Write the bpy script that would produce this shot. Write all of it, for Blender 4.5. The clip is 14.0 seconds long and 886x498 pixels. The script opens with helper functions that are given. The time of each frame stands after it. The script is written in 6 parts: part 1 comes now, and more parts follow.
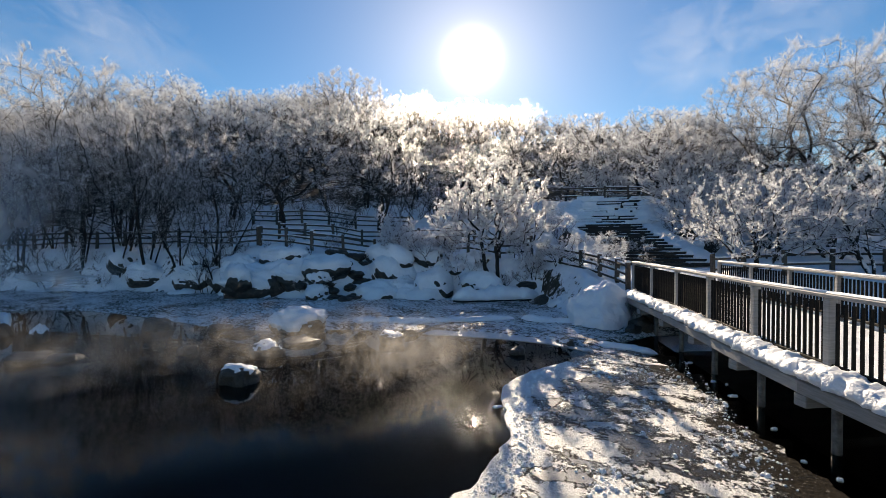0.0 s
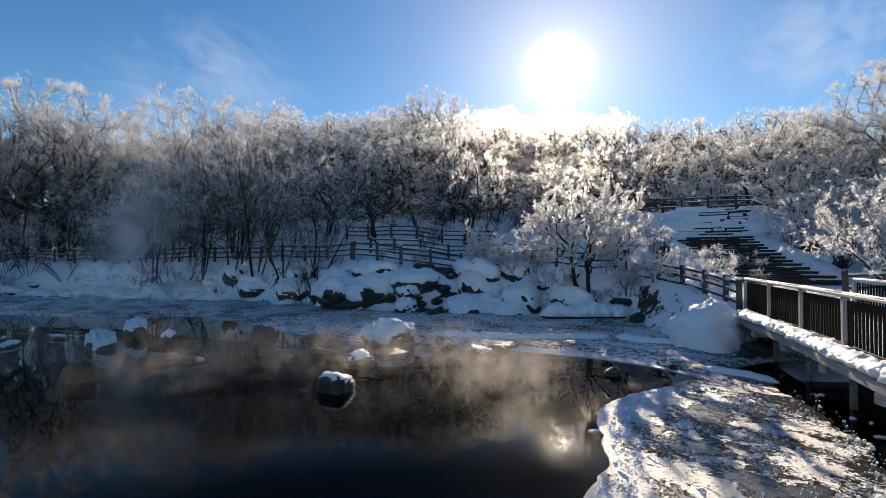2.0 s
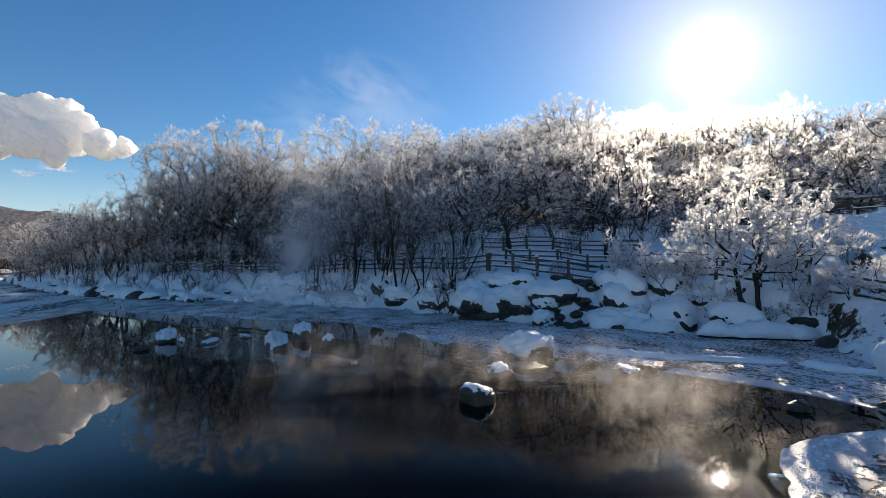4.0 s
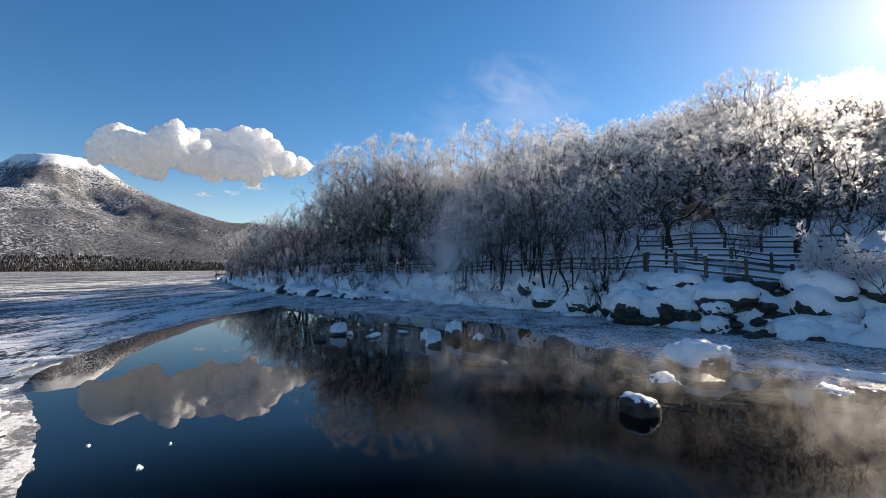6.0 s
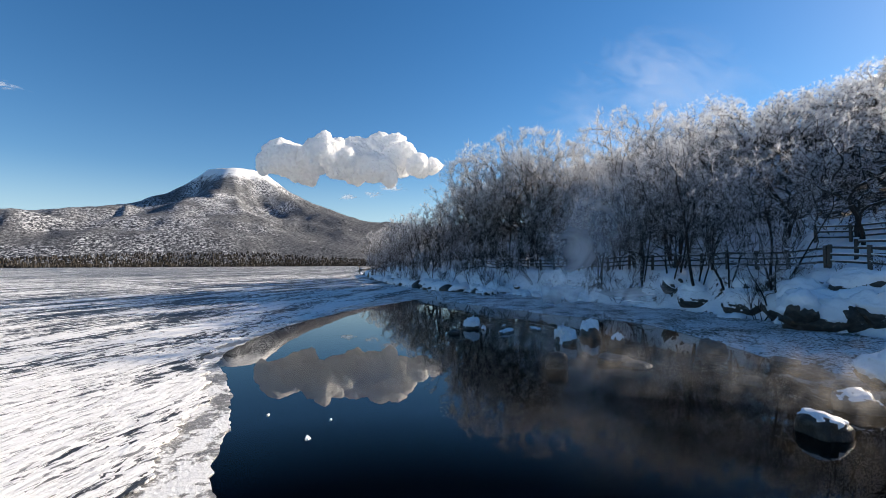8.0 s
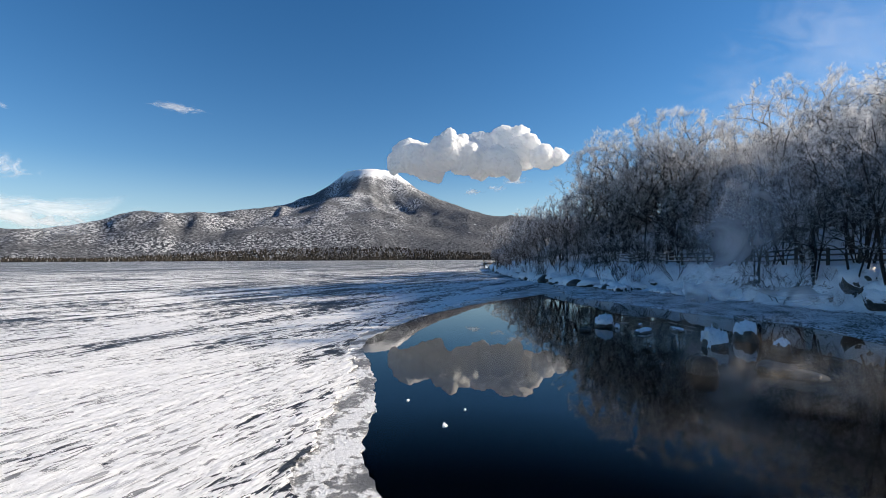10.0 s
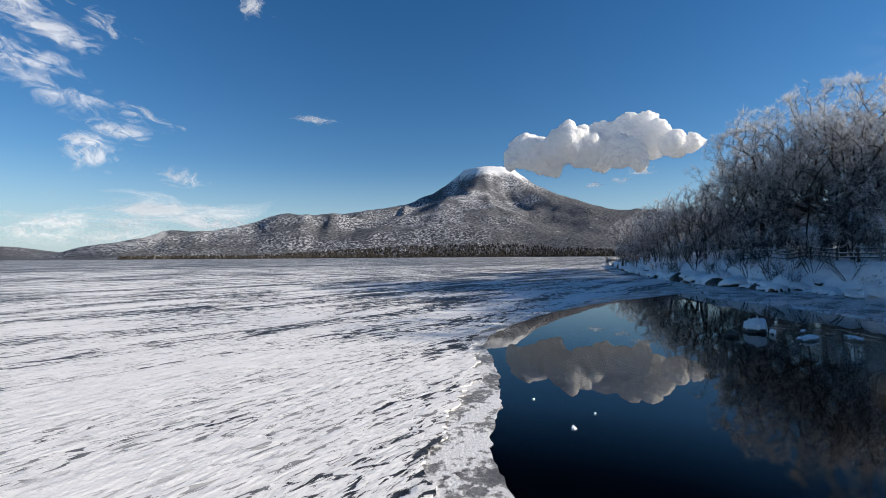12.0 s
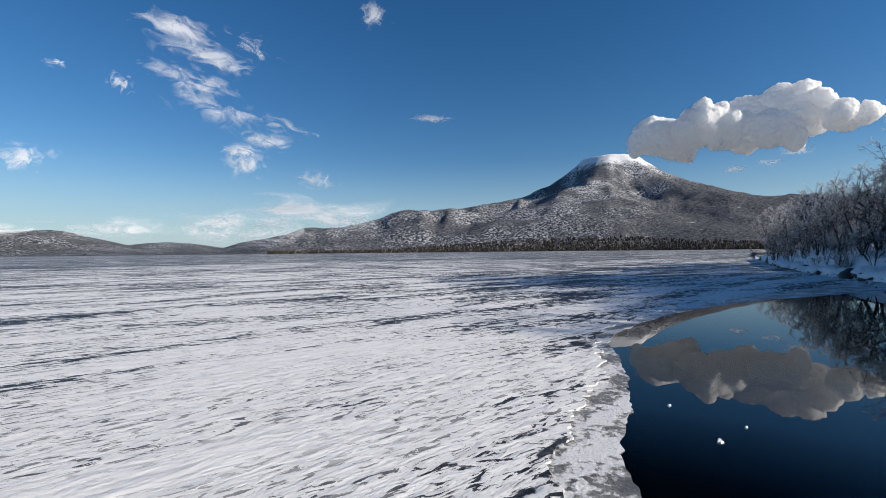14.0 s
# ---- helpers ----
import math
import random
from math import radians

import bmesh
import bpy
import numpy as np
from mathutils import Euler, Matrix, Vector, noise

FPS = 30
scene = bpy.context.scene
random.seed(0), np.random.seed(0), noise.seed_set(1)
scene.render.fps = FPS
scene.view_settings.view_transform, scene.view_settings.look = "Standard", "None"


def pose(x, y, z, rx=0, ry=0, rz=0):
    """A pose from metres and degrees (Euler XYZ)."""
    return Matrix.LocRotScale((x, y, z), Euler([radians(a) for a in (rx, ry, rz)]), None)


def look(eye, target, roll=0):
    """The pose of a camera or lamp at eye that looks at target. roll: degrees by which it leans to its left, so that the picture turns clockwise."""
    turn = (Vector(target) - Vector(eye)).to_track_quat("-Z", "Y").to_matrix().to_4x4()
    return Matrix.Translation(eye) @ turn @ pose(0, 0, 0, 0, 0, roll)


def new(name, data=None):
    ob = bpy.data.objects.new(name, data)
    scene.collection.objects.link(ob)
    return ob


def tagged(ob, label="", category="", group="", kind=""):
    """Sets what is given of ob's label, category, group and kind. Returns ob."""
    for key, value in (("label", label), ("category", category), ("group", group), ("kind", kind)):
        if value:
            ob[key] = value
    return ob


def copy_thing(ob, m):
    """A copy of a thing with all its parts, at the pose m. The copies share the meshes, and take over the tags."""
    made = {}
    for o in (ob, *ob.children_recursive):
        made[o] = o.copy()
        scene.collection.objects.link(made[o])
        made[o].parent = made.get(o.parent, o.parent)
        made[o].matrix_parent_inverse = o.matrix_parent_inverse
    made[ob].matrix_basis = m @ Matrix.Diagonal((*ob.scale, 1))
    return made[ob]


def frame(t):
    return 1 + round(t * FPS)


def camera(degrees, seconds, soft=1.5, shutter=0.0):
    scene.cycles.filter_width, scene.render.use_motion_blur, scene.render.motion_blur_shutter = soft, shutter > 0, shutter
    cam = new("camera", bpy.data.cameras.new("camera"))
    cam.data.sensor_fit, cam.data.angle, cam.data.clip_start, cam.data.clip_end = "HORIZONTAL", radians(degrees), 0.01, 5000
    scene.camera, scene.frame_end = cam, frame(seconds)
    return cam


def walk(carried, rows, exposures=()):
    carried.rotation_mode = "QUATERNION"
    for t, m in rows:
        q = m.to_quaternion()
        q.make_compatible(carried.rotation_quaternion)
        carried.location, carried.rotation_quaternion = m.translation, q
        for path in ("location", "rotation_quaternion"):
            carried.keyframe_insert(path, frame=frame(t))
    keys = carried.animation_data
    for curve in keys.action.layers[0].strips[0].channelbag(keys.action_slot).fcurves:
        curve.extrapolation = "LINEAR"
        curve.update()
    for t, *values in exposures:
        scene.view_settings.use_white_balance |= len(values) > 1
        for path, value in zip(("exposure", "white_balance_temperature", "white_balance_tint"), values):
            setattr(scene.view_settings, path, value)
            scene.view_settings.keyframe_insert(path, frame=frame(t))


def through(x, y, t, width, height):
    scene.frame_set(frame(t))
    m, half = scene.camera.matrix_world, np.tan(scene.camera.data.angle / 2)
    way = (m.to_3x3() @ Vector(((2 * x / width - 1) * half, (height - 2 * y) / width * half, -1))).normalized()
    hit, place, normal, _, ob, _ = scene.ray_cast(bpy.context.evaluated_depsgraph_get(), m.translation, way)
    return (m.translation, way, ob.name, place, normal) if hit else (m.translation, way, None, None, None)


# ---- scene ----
# ---------------------------------------------------------------- camera
cam = camera(87.48, 14.0, soft=0.5)

# seconds, eye x, y, z, heading to the left of +y, pitch, roll
ROWS = [
    (0, 0.00, 0.00, 2.90, 15.85, -0.86, -0.13),
    (0.5, -0.01, 0.01, 2.91, 17.72, -0.35, -0.10),
    (1, -0.04, 0.01, 2.91, 20.06, 0.10, -0.04),
    (1.5, -0.07, 0.01, 2.91, 22.94, 0.48, -0.08),
    (2, -0.11, 0.01, 2.91, 26.27, 0.89, -0.09),
    (2.5, -0.15, -0.00, 2.92, 29.94, 1.28, -0.15),
    (5, -0.28, -0.05, 2.97, 51.69, 2.46, -0.12),
    (5.5, -0.31, -0.07, 2.97, 56.10, 2.44, -0.18),
    (6, -0.35, -0.10, 2.95, 60.44, 2.44, -0.32),
    (6.5, -0.36, -0.13, 2.96, 64.58, 2.31, -0.28),
    (7, -0.37, -0.15, 2.95, 68.59, 2.24, -0.31),
    (7.5, -0.38, -0.18, 2.95, 72.47, 2.14, -0.33),
    (8, -0.37, -0.22, 2.95, 76.30, 2.00, -0.29),
    (10.5, -0.30, -0.40, 3.00, 95.22, 1.19, -0.30),
    (11, -0.30, -0.43, 3.00, 98.78, 1.12, -0.35),
    (11.5, -0.30, -0.47, 3.00, 102.36, 1.04, -0.45),
    (12, -0.30, -0.52, 3.00, 105.99, 0.98, -0.38),
    (12.5, -0.30, -0.56, 3.01, 109.54, 0.80, -0.39),
    (13, -0.30, -0.60, 3.00, 112.99, 0.52, -0.41),
    (13.5, -0.33, -0.63, 3.00, 116.58, 0.29, -0.46),
    (14, -0.36, -0.65, 2.99, 120.23, 0.34, -0.57),
]


def aim(t, x, y, z, yaw, pitch, roll):
    h, p = radians(yaw), radians(pitch)
    way = (-math.sin(h) * math.cos(p), math.cos(h) * math.cos(p), math.sin(p))
    return t, look((x, y, z), (x + way[0], y + way[1], z + way[2]), roll)


walk(cam, [aim(*row) for row in ROWS], exposures=[(0, 0.88, 8900, 13), (2.5, 0.97, 8700, 13), (5, 1.06, 8300, 13), (8, 1.03, 7900, 12), (11, 0.73, 7500, 11), (14, 0.43, 7200, 11)])

# ---------------------------------------------------------------- world and sun
SUN_AZ, SUN_EL = 12.2, 21.4          # degrees left of +y, and up
SUN_WAY = Vector((-math.sin(radians(SUN_AZ)) * math.cos(radians(SUN_EL)),
                  math.cos(radians(SUN_AZ)) * math.cos(radians(SUN_EL)),
                  math.sin(radians(SUN_EL))))


def make_world():
    world = bpy.data.worlds.new("winter_sky")
    scene.world = world
    world.use_nodes = True
    nt = world.node_tree
    nt.nodes.clear()
    n, l = nt.nodes, nt.links
    out = n.new("ShaderNodeOutputWorld")
    sky = n.new("ShaderNodeTexSky")
    sky.sky_type = 'NISHITA'
    sky.sun_disc = False
    sky.sun_elevation = radians(SUN_EL)
    sky.sun_rotation = radians(-SUN_AZ)
    sky.altitude = 400
    sky.air_density = 1.0
    sky.dust_density = 0.0
    sky.ozone_density = 4.0
    base = n.new("ShaderNodeBackground")
    base.inputs[1].default_value = SKY_STRENGTH
    hue = n.new("ShaderNodeHueSaturation")
    hue.inputs["Saturation"].default_value = 1.26
    hue.inputs["Hue"].default_value = 0.505
    l.new(sky.outputs[0], hue.inputs["Color"])
    # pale frosty haze low over the horizon
    g, z, low, mix = n.new("ShaderNodeTexCoord"), n.new("ShaderNodeSeparateXYZ"), n.new("ShaderNodeMapRange"), n.new("ShaderNodeMix")
    l.new(g.outputs["Generated"], z.inputs[0])
    l.new(z.outputs[2], low.inputs[0])
    low.interpolation_type = 'SMOOTHSTEP'
    low.inputs[1].default_value, low.inputs[2].default_value, low.inputs[3].default_value, low.inputs[4].default_value = -0.02, 0.20, 0.8, 0.0
    mix.data_type = 'RGBA'
    l.new(low.outputs[0], mix.inputs[0]); l.new(hue.outputs[0], mix.inputs[6])
    mix.inputs[7].default_value = (3.0, 4.6, 6.4, 1)
    l.new(mix.outputs[2], base.inputs[0])
    # the sun's glare added to the sky: a bright core and a wide glow
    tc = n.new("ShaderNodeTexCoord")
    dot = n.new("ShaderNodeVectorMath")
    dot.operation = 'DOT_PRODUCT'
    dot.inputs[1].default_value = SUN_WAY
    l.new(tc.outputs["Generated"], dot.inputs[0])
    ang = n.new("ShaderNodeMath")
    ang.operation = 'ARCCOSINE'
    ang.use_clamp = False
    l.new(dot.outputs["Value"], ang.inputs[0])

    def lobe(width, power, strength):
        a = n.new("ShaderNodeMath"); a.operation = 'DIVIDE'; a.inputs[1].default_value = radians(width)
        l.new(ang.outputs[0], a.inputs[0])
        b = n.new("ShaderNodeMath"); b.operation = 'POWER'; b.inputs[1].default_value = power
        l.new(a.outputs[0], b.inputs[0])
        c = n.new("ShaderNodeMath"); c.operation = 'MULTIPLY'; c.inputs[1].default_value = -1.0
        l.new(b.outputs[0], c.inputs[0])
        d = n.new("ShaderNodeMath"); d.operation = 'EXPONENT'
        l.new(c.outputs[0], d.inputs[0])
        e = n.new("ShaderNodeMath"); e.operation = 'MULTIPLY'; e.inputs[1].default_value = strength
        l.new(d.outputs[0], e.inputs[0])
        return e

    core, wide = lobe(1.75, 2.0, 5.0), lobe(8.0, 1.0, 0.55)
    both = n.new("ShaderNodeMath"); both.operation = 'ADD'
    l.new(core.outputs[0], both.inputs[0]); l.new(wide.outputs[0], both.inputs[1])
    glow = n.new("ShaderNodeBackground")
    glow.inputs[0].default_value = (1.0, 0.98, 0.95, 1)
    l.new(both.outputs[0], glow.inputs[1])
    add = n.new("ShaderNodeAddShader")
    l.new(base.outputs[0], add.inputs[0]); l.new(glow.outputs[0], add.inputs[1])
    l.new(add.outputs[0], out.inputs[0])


SKY_STRENGTH = 0.08
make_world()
sun_data = bpy.data.lights.new("sun", 'SUN')
sun_data.energy = 5.0
sun_data.angle = radians(0.53)
sun_data.color = (1.0, 0.96, 0.90)
sun_lamp = new("sun", sun_data)
sun_lamp.matrix_world = look(SUN_WAY * 200, (0, 0, 0))
tagged(sun_lamp, kind="structure")


# ---------------------------------------------------------------- materials
class Nodes:
    """A node material with short calls for its parts."""

    def __init__(self, name):
        self.mat = bpy.data.materials.new(name)
        self.mat.use_nodes = True
        self.n, self.l = self.mat.node_tree.nodes, self.mat.node_tree.links
        self.n.clear()
        self.out = self.n.new("ShaderNodeOutputMaterial")

    def put(self, sock, value):
        if isinstance(value, bpy.types.NodeSocket):
            self.l.new(value, sock)
        else:
            sock.default_value = value

    def coords(self, which="Object", scale=(1, 1, 1), turn=0.0):
        tc, mp = self.n.new("ShaderNodeTexCoord"), self.n.new("ShaderNodeMapping")
        self.l.new(tc.outputs[which], mp.inputs[0])
        mp.inputs["Scale"].default_value = scale
        mp.inputs["Rotation"].default_value = (0, 0, radians(turn))
        return mp.outputs[0]

    def place(self, scale=(1, 1, 1), turn=0.0):
        """World position, turned and then scaled."""
        g, a, b = self.n.new("ShaderNodeNewGeometry"), self.n.new("ShaderNodeMapping"), self.n.new("ShaderNodeMapping")
        self.l.new(g.outputs["Position"], a.inputs[0])
        a.inputs["Rotation"].default_value = (0, 0, radians(turn))
        self.l.new(a.outputs[0], b.inputs[0])
        b.inputs["Scale"].default_value = scale
        return b.outputs[0]

    def noise(self, vec, scale, detail=4.0, rough=0.55, distort=0.0):
        t = self.n.new("ShaderNodeTexNoise")
        self.l.new(vec, t.inputs["Vector"])
        t.inputs["Scale"].default_value, t.inputs["Detail"].default_value = scale, detail
        t.inputs["Roughness"].default_value, t.inputs["Distortion"].default_value = rough, distort
        return t.outputs["Fac"]

    def voronoi(self, vec, scale, feature='F1', rnd=1.0):
        t = self.n.new("ShaderNodeTexVoronoi")
        t.feature = feature
        self.l.new(vec, t.inputs["Vector"])
        t.inputs["Scale"].default_value, t.inputs["Randomness"].default_value = scale, rnd
        return t.outputs[0]

    def ramp(self, fac, *stops):
        r = self.n.new("ShaderNodeValToRGB")
        e = r.color_ramp.elements
        while len(e) < len(stops):
            e.new(0.5)
        for el, (pos, col) in zip(e, stops):
            el.position = pos
            el.color = (col, col, col, 1) if isinstance(col, (int, float)) else (*col, 1)
        self.l.new(fac, r.inputs[0])
        return r.outputs[0]

    def math(self, op, a, b=0.0, clamp=False):
        m = self.n.new("ShaderNodeMath")
        m.operation, m.use_clamp = op, clamp
        self.put(m.inputs[0], a); self.put(m.inputs[1], b)
        return m.outputs[0]

    def mix(self, fac, a, b, blend='MIX'):
        m = self.n.new("ShaderNodeMix")
        m.data_type, m.blend_type = 'RGBA', blend
        self.put(m.inputs[0], fac)
        self.put(m.inputs[6], a if isinstance(a, bpy.types.NodeSocket) else (*a, 1))
        self.put(m.inputs[7], b if isinstance(b, bpy.types.NodeSocket) else (*b, 1))
        return m.outputs[2]

    def bump(self, height, strength=0.3, distance=0.02, normal=None):
        b = self.n.new("ShaderNodeBump")
        b.inputs["Strength"].default_value, b.inputs["Distance"].default_value = strength, distance
        self.l.new(height, b.inputs["Height"])
        if normal is not None:
            self.l.new(normal, b.inputs["Normal"])
        return b.outputs[0]

    def up(self):
        g, s = self.n.new("ShaderNodeNewGeometry"), self.n.new("ShaderNodeSeparateXYZ")
        self.l.new(g.outputs["Normal"], s.inputs[0])
        return s.outputs[2]

    def height(self):
        g, s = self.n.new("ShaderNodeNewGeometry"), self.n.new("ShaderNodeSeparateXYZ")
        self.l.new(g.outputs["Position"], s.inputs[0])
        return s.outputs[2]

    def rand(self):
        return self.n.new("ShaderNodeObjectInfo").outputs["Random"]

    def island(self):
        return self.n.new("ShaderNodeNewGeometry").outputs["Random Per Island"]

    def surface(self, color, rough=0.6, normal=None, metal=0.0, spec=0.5, translucent=0.0, ahead=0.0):
        p = self.n.new("ShaderNodeBsdfPrincipled")
        self.put(p.inputs["Base Color"], color if isinstance(color, bpy.types.NodeSocket) else (*color, 1))
        self.put(p.inputs["Roughness"], rough)
        p.inputs["Metallic"].default_value = metal
        p.inputs["Specular IOR Level"].default_value = spec
        if normal is not None:
            self.l.new(normal, p.inputs["Normal"])
        last = p.outputs[0]
        if translucent:
            t, m = self.n.new("ShaderNodeBsdfTranslucent"), self.n.new("ShaderNodeMixShader")
            self.put(t.inputs[0], color if isinstance(color, bpy.types.NodeSocket) else (*color, 1))
            m.inputs[0].default_value = translucent
            self.l.new(last, m.inputs[1]); self.l.new(t.outputs[0], m.inputs[2])
            last = m.outputs[0]
        if ahead:
            # ice crystals throw light on, close to the way it came
            r, m = self.n.new("ShaderNodeBsdfRefraction"), self.n.new("ShaderNodeMixShader")
            self.put(r.inputs["Color"], color if isinstance(color, bpy.types.NodeSocket) else (*color, 1))
            r.inputs["Roughness"].default_value, r.inputs["IOR"].default_value = 0.55, 1.10
            m.inputs[0].default_value = ahead
            self.l.new(last, m.inputs[1]); self.l.new(r.outputs[0], m.inputs[2])
            last = m.outputs[0]
        self.l.new(last, self.out.inputs[0])
        return self.mat


def snow_material(name, lump=1.0):
    m = Nodes(name)
    v = m.place()
    col = m.ramp(m.noise(v, 1.3, 5), (0.3, (0.74, 0.76, 0.79)), (0.7, (0.86, 0.87, 0.88)))
    nb = m.bump(m.noise(v, 3.0 * lump, 5, 0.62), 0.7, 0.12)
    nb = m.bump(m.noise(v, 60.0, 3), 0.35, 0.006, nb)
    return m.surface(col, 0.55, nb, spec=0.3)


def ground_material():
    """Snow on the level, dark earth, roots and dead grass where the bank is steep."""
    m = Nodes("snowy_ground")
    v = m.place()
    snow = m.ramp(m.noise(v, 0.9, 5), (0.3, (0.74, 0.76, 0.79)), (0.7, (0.86, 0.87, 0.88)))
    earth = m.ramp(m.noise(v, 9.0, 6, 0.7), (0.3, (0.012, 0.009, 0.007)), (0.6, (0.06, 0.045, 0.03)), (0.8, (0.16, 0.13, 0.10)))
    steep = m.math('ADD', m.up(), m.math('MULTIPLY', m.math('SUBTRACT', m.noise(v, 3.2, 6, 0.7), 0.5), 0.95))
    fac = m.ramp(steep, (0.45, 0.0), (0.53, 1.0))
    nb = m.bump(m.noise(v, 2.6, 4), 0.6, 0.15)
    nb = m.bump(m.noise(v, 30.0, 4), 0.4, 0.015, nb)
    return m.surface(m.mix(fac, earth, snow), 0.65, nb, spec=0.25)


def forest_floor_material():
    """Snow broken by dwarf bamboo, dead brush and litter under the trees."""
    m = Nodes("forest_floor")
    v = m.place()
    brush = m.ramp(m.noise(v, 3.5, 6, 0.75), (0.3, (0.012, 0.010, 0.008)), (0.6, (0.055, 0.042, 0.032)), (0.8, (0.13, 0.11, 0.09)))
    snow = m.ramp(m.noise(v, 0.9, 5), (0.3, (0.70, 0.72, 0.75)), (0.7, (0.84, 0.85, 0.86)))
    k = m.math('ADD', m.math('MULTIPLY', m.noise(v, 1.9, 6, 0.75), 0.6), m.math('MULTIPLY', m.noise(v, 0.14, 4, 0.6), 0.5))
    fac = m.ramp(k, (0.545, 0.0), (0.615, 1.0))
    return m.surface(m.mix(fac, brush, snow), 0.8, m.bump(m.noise(v, 4.0, 6, 0.7), 0.8, 0.25), spec=0.15)


def gravel_material():
    """Wet flat of gravel and dead grass under a thin crust of frost."""
    m = Nodes("frosted_gravel_flat")
    v = m.place((1.0, 1.6, 1.0), 20)
    dirt = m.ramp(m.noise(v, 22.0, 5, 0.7), (0.3, (0.02, 0.017, 0.013)), (0.7, (0.10, 0.085, 0.06)))
    frost = m.ramp(m.noise(v, 40.0, 3), (0.3, (0.68, 0.69, 0.71)), (0.7, (0.87, 0.88, 0.89)))
    k = m.math('ADD', m.math('MULTIPLY', m.noise(v, 6.5, 7, 0.78), 0.9), m.math('MULTIPLY', m.noise(v, 0.5, 3), 0.30))
    fac = m.ramp(k, (0.565, 0.0), (0.60, 1.0))
    nb = m.bump(m.math('ADD', m.noise(v, 9.0, 6, 0.75), m.math('MULTIPLY', fac, 0.4)), 0.8, 0.06)
    return m.surface(m.mix(fac, dirt, frost), 0.6, nb, spec=0.3)


def bed_material():
    m = Nodes("muddy_lake_bed")
    v = m.place((1, 1, 1))
    base = m.ramp(m.noise(v, 0.6, 5, 0.6), (0.35, (0.07, 0.047, 0.025)), (0.65, (0.26, 0.175, 0.095)))
    stones = m.ramp(m.noise(m.place((1.0, 2.2, 1.0), 35), 1.9, 4, 0.65), (0.54, 0.0), (0.64, 0.75))
    # bed and weed blackened below 0.9 m, standing in for light lost in depth
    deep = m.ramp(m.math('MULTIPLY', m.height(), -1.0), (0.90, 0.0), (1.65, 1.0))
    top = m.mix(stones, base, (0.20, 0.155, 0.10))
    dimmed_weed = m.mix(m.math('MULTIPLY', stones, 0.7), (0.010, 0.0095, 0.006), (0.15, 0.135, 0.08))
    return m.surface(m.mix(deep, top, dimmed_weed), 0.8, m.bump(m.noise(v, 6, 4), 0.6, 0.05), spec=0.1)


def water_material():
    """Clear still water: see-through, with a mirror that grows towards grazing view."""
    m = Nodes("still_water")
    v = m.place()
    fres, gl, tr, mx = (m.n.new("ShaderNodeFresnel"), m.n.new("ShaderNodeBsdfGlossy"),
                        m.n.new("ShaderNodeBsdfTransparent"), m.n.new("ShaderNodeMixShader"))
    fres.inputs[0].default_value = 1.33
    nb = m.bump(m.noise(m.place((1, 1.4, 1)), 1.3, 2, 0.5), 0.006, 0.1)
    m.l.new(nb, gl.inputs["Normal"])
    gl.inputs["Roughness"].default_value = 0.0
    gl.inputs["Color"].default_value = (0.94, 0.94, 0.94, 1)
    tr.inputs[0].default_value = (0.80, 0.75, 0.62, 1)
    m.l.new(m.math('MULTIPLY', fres.outputs[0], m.ramp(fres.outputs[0], (0.09, 0.13), (0.17, 1.0))), mx.inputs[0])
    m.l.new(tr.outputs[0], mx.inputs[1]); m.l.new(gl.outputs[0], mx.inputs[2])
    m.l.new(mx.outputs[0], m.out.inputs[0])
    return m.mat


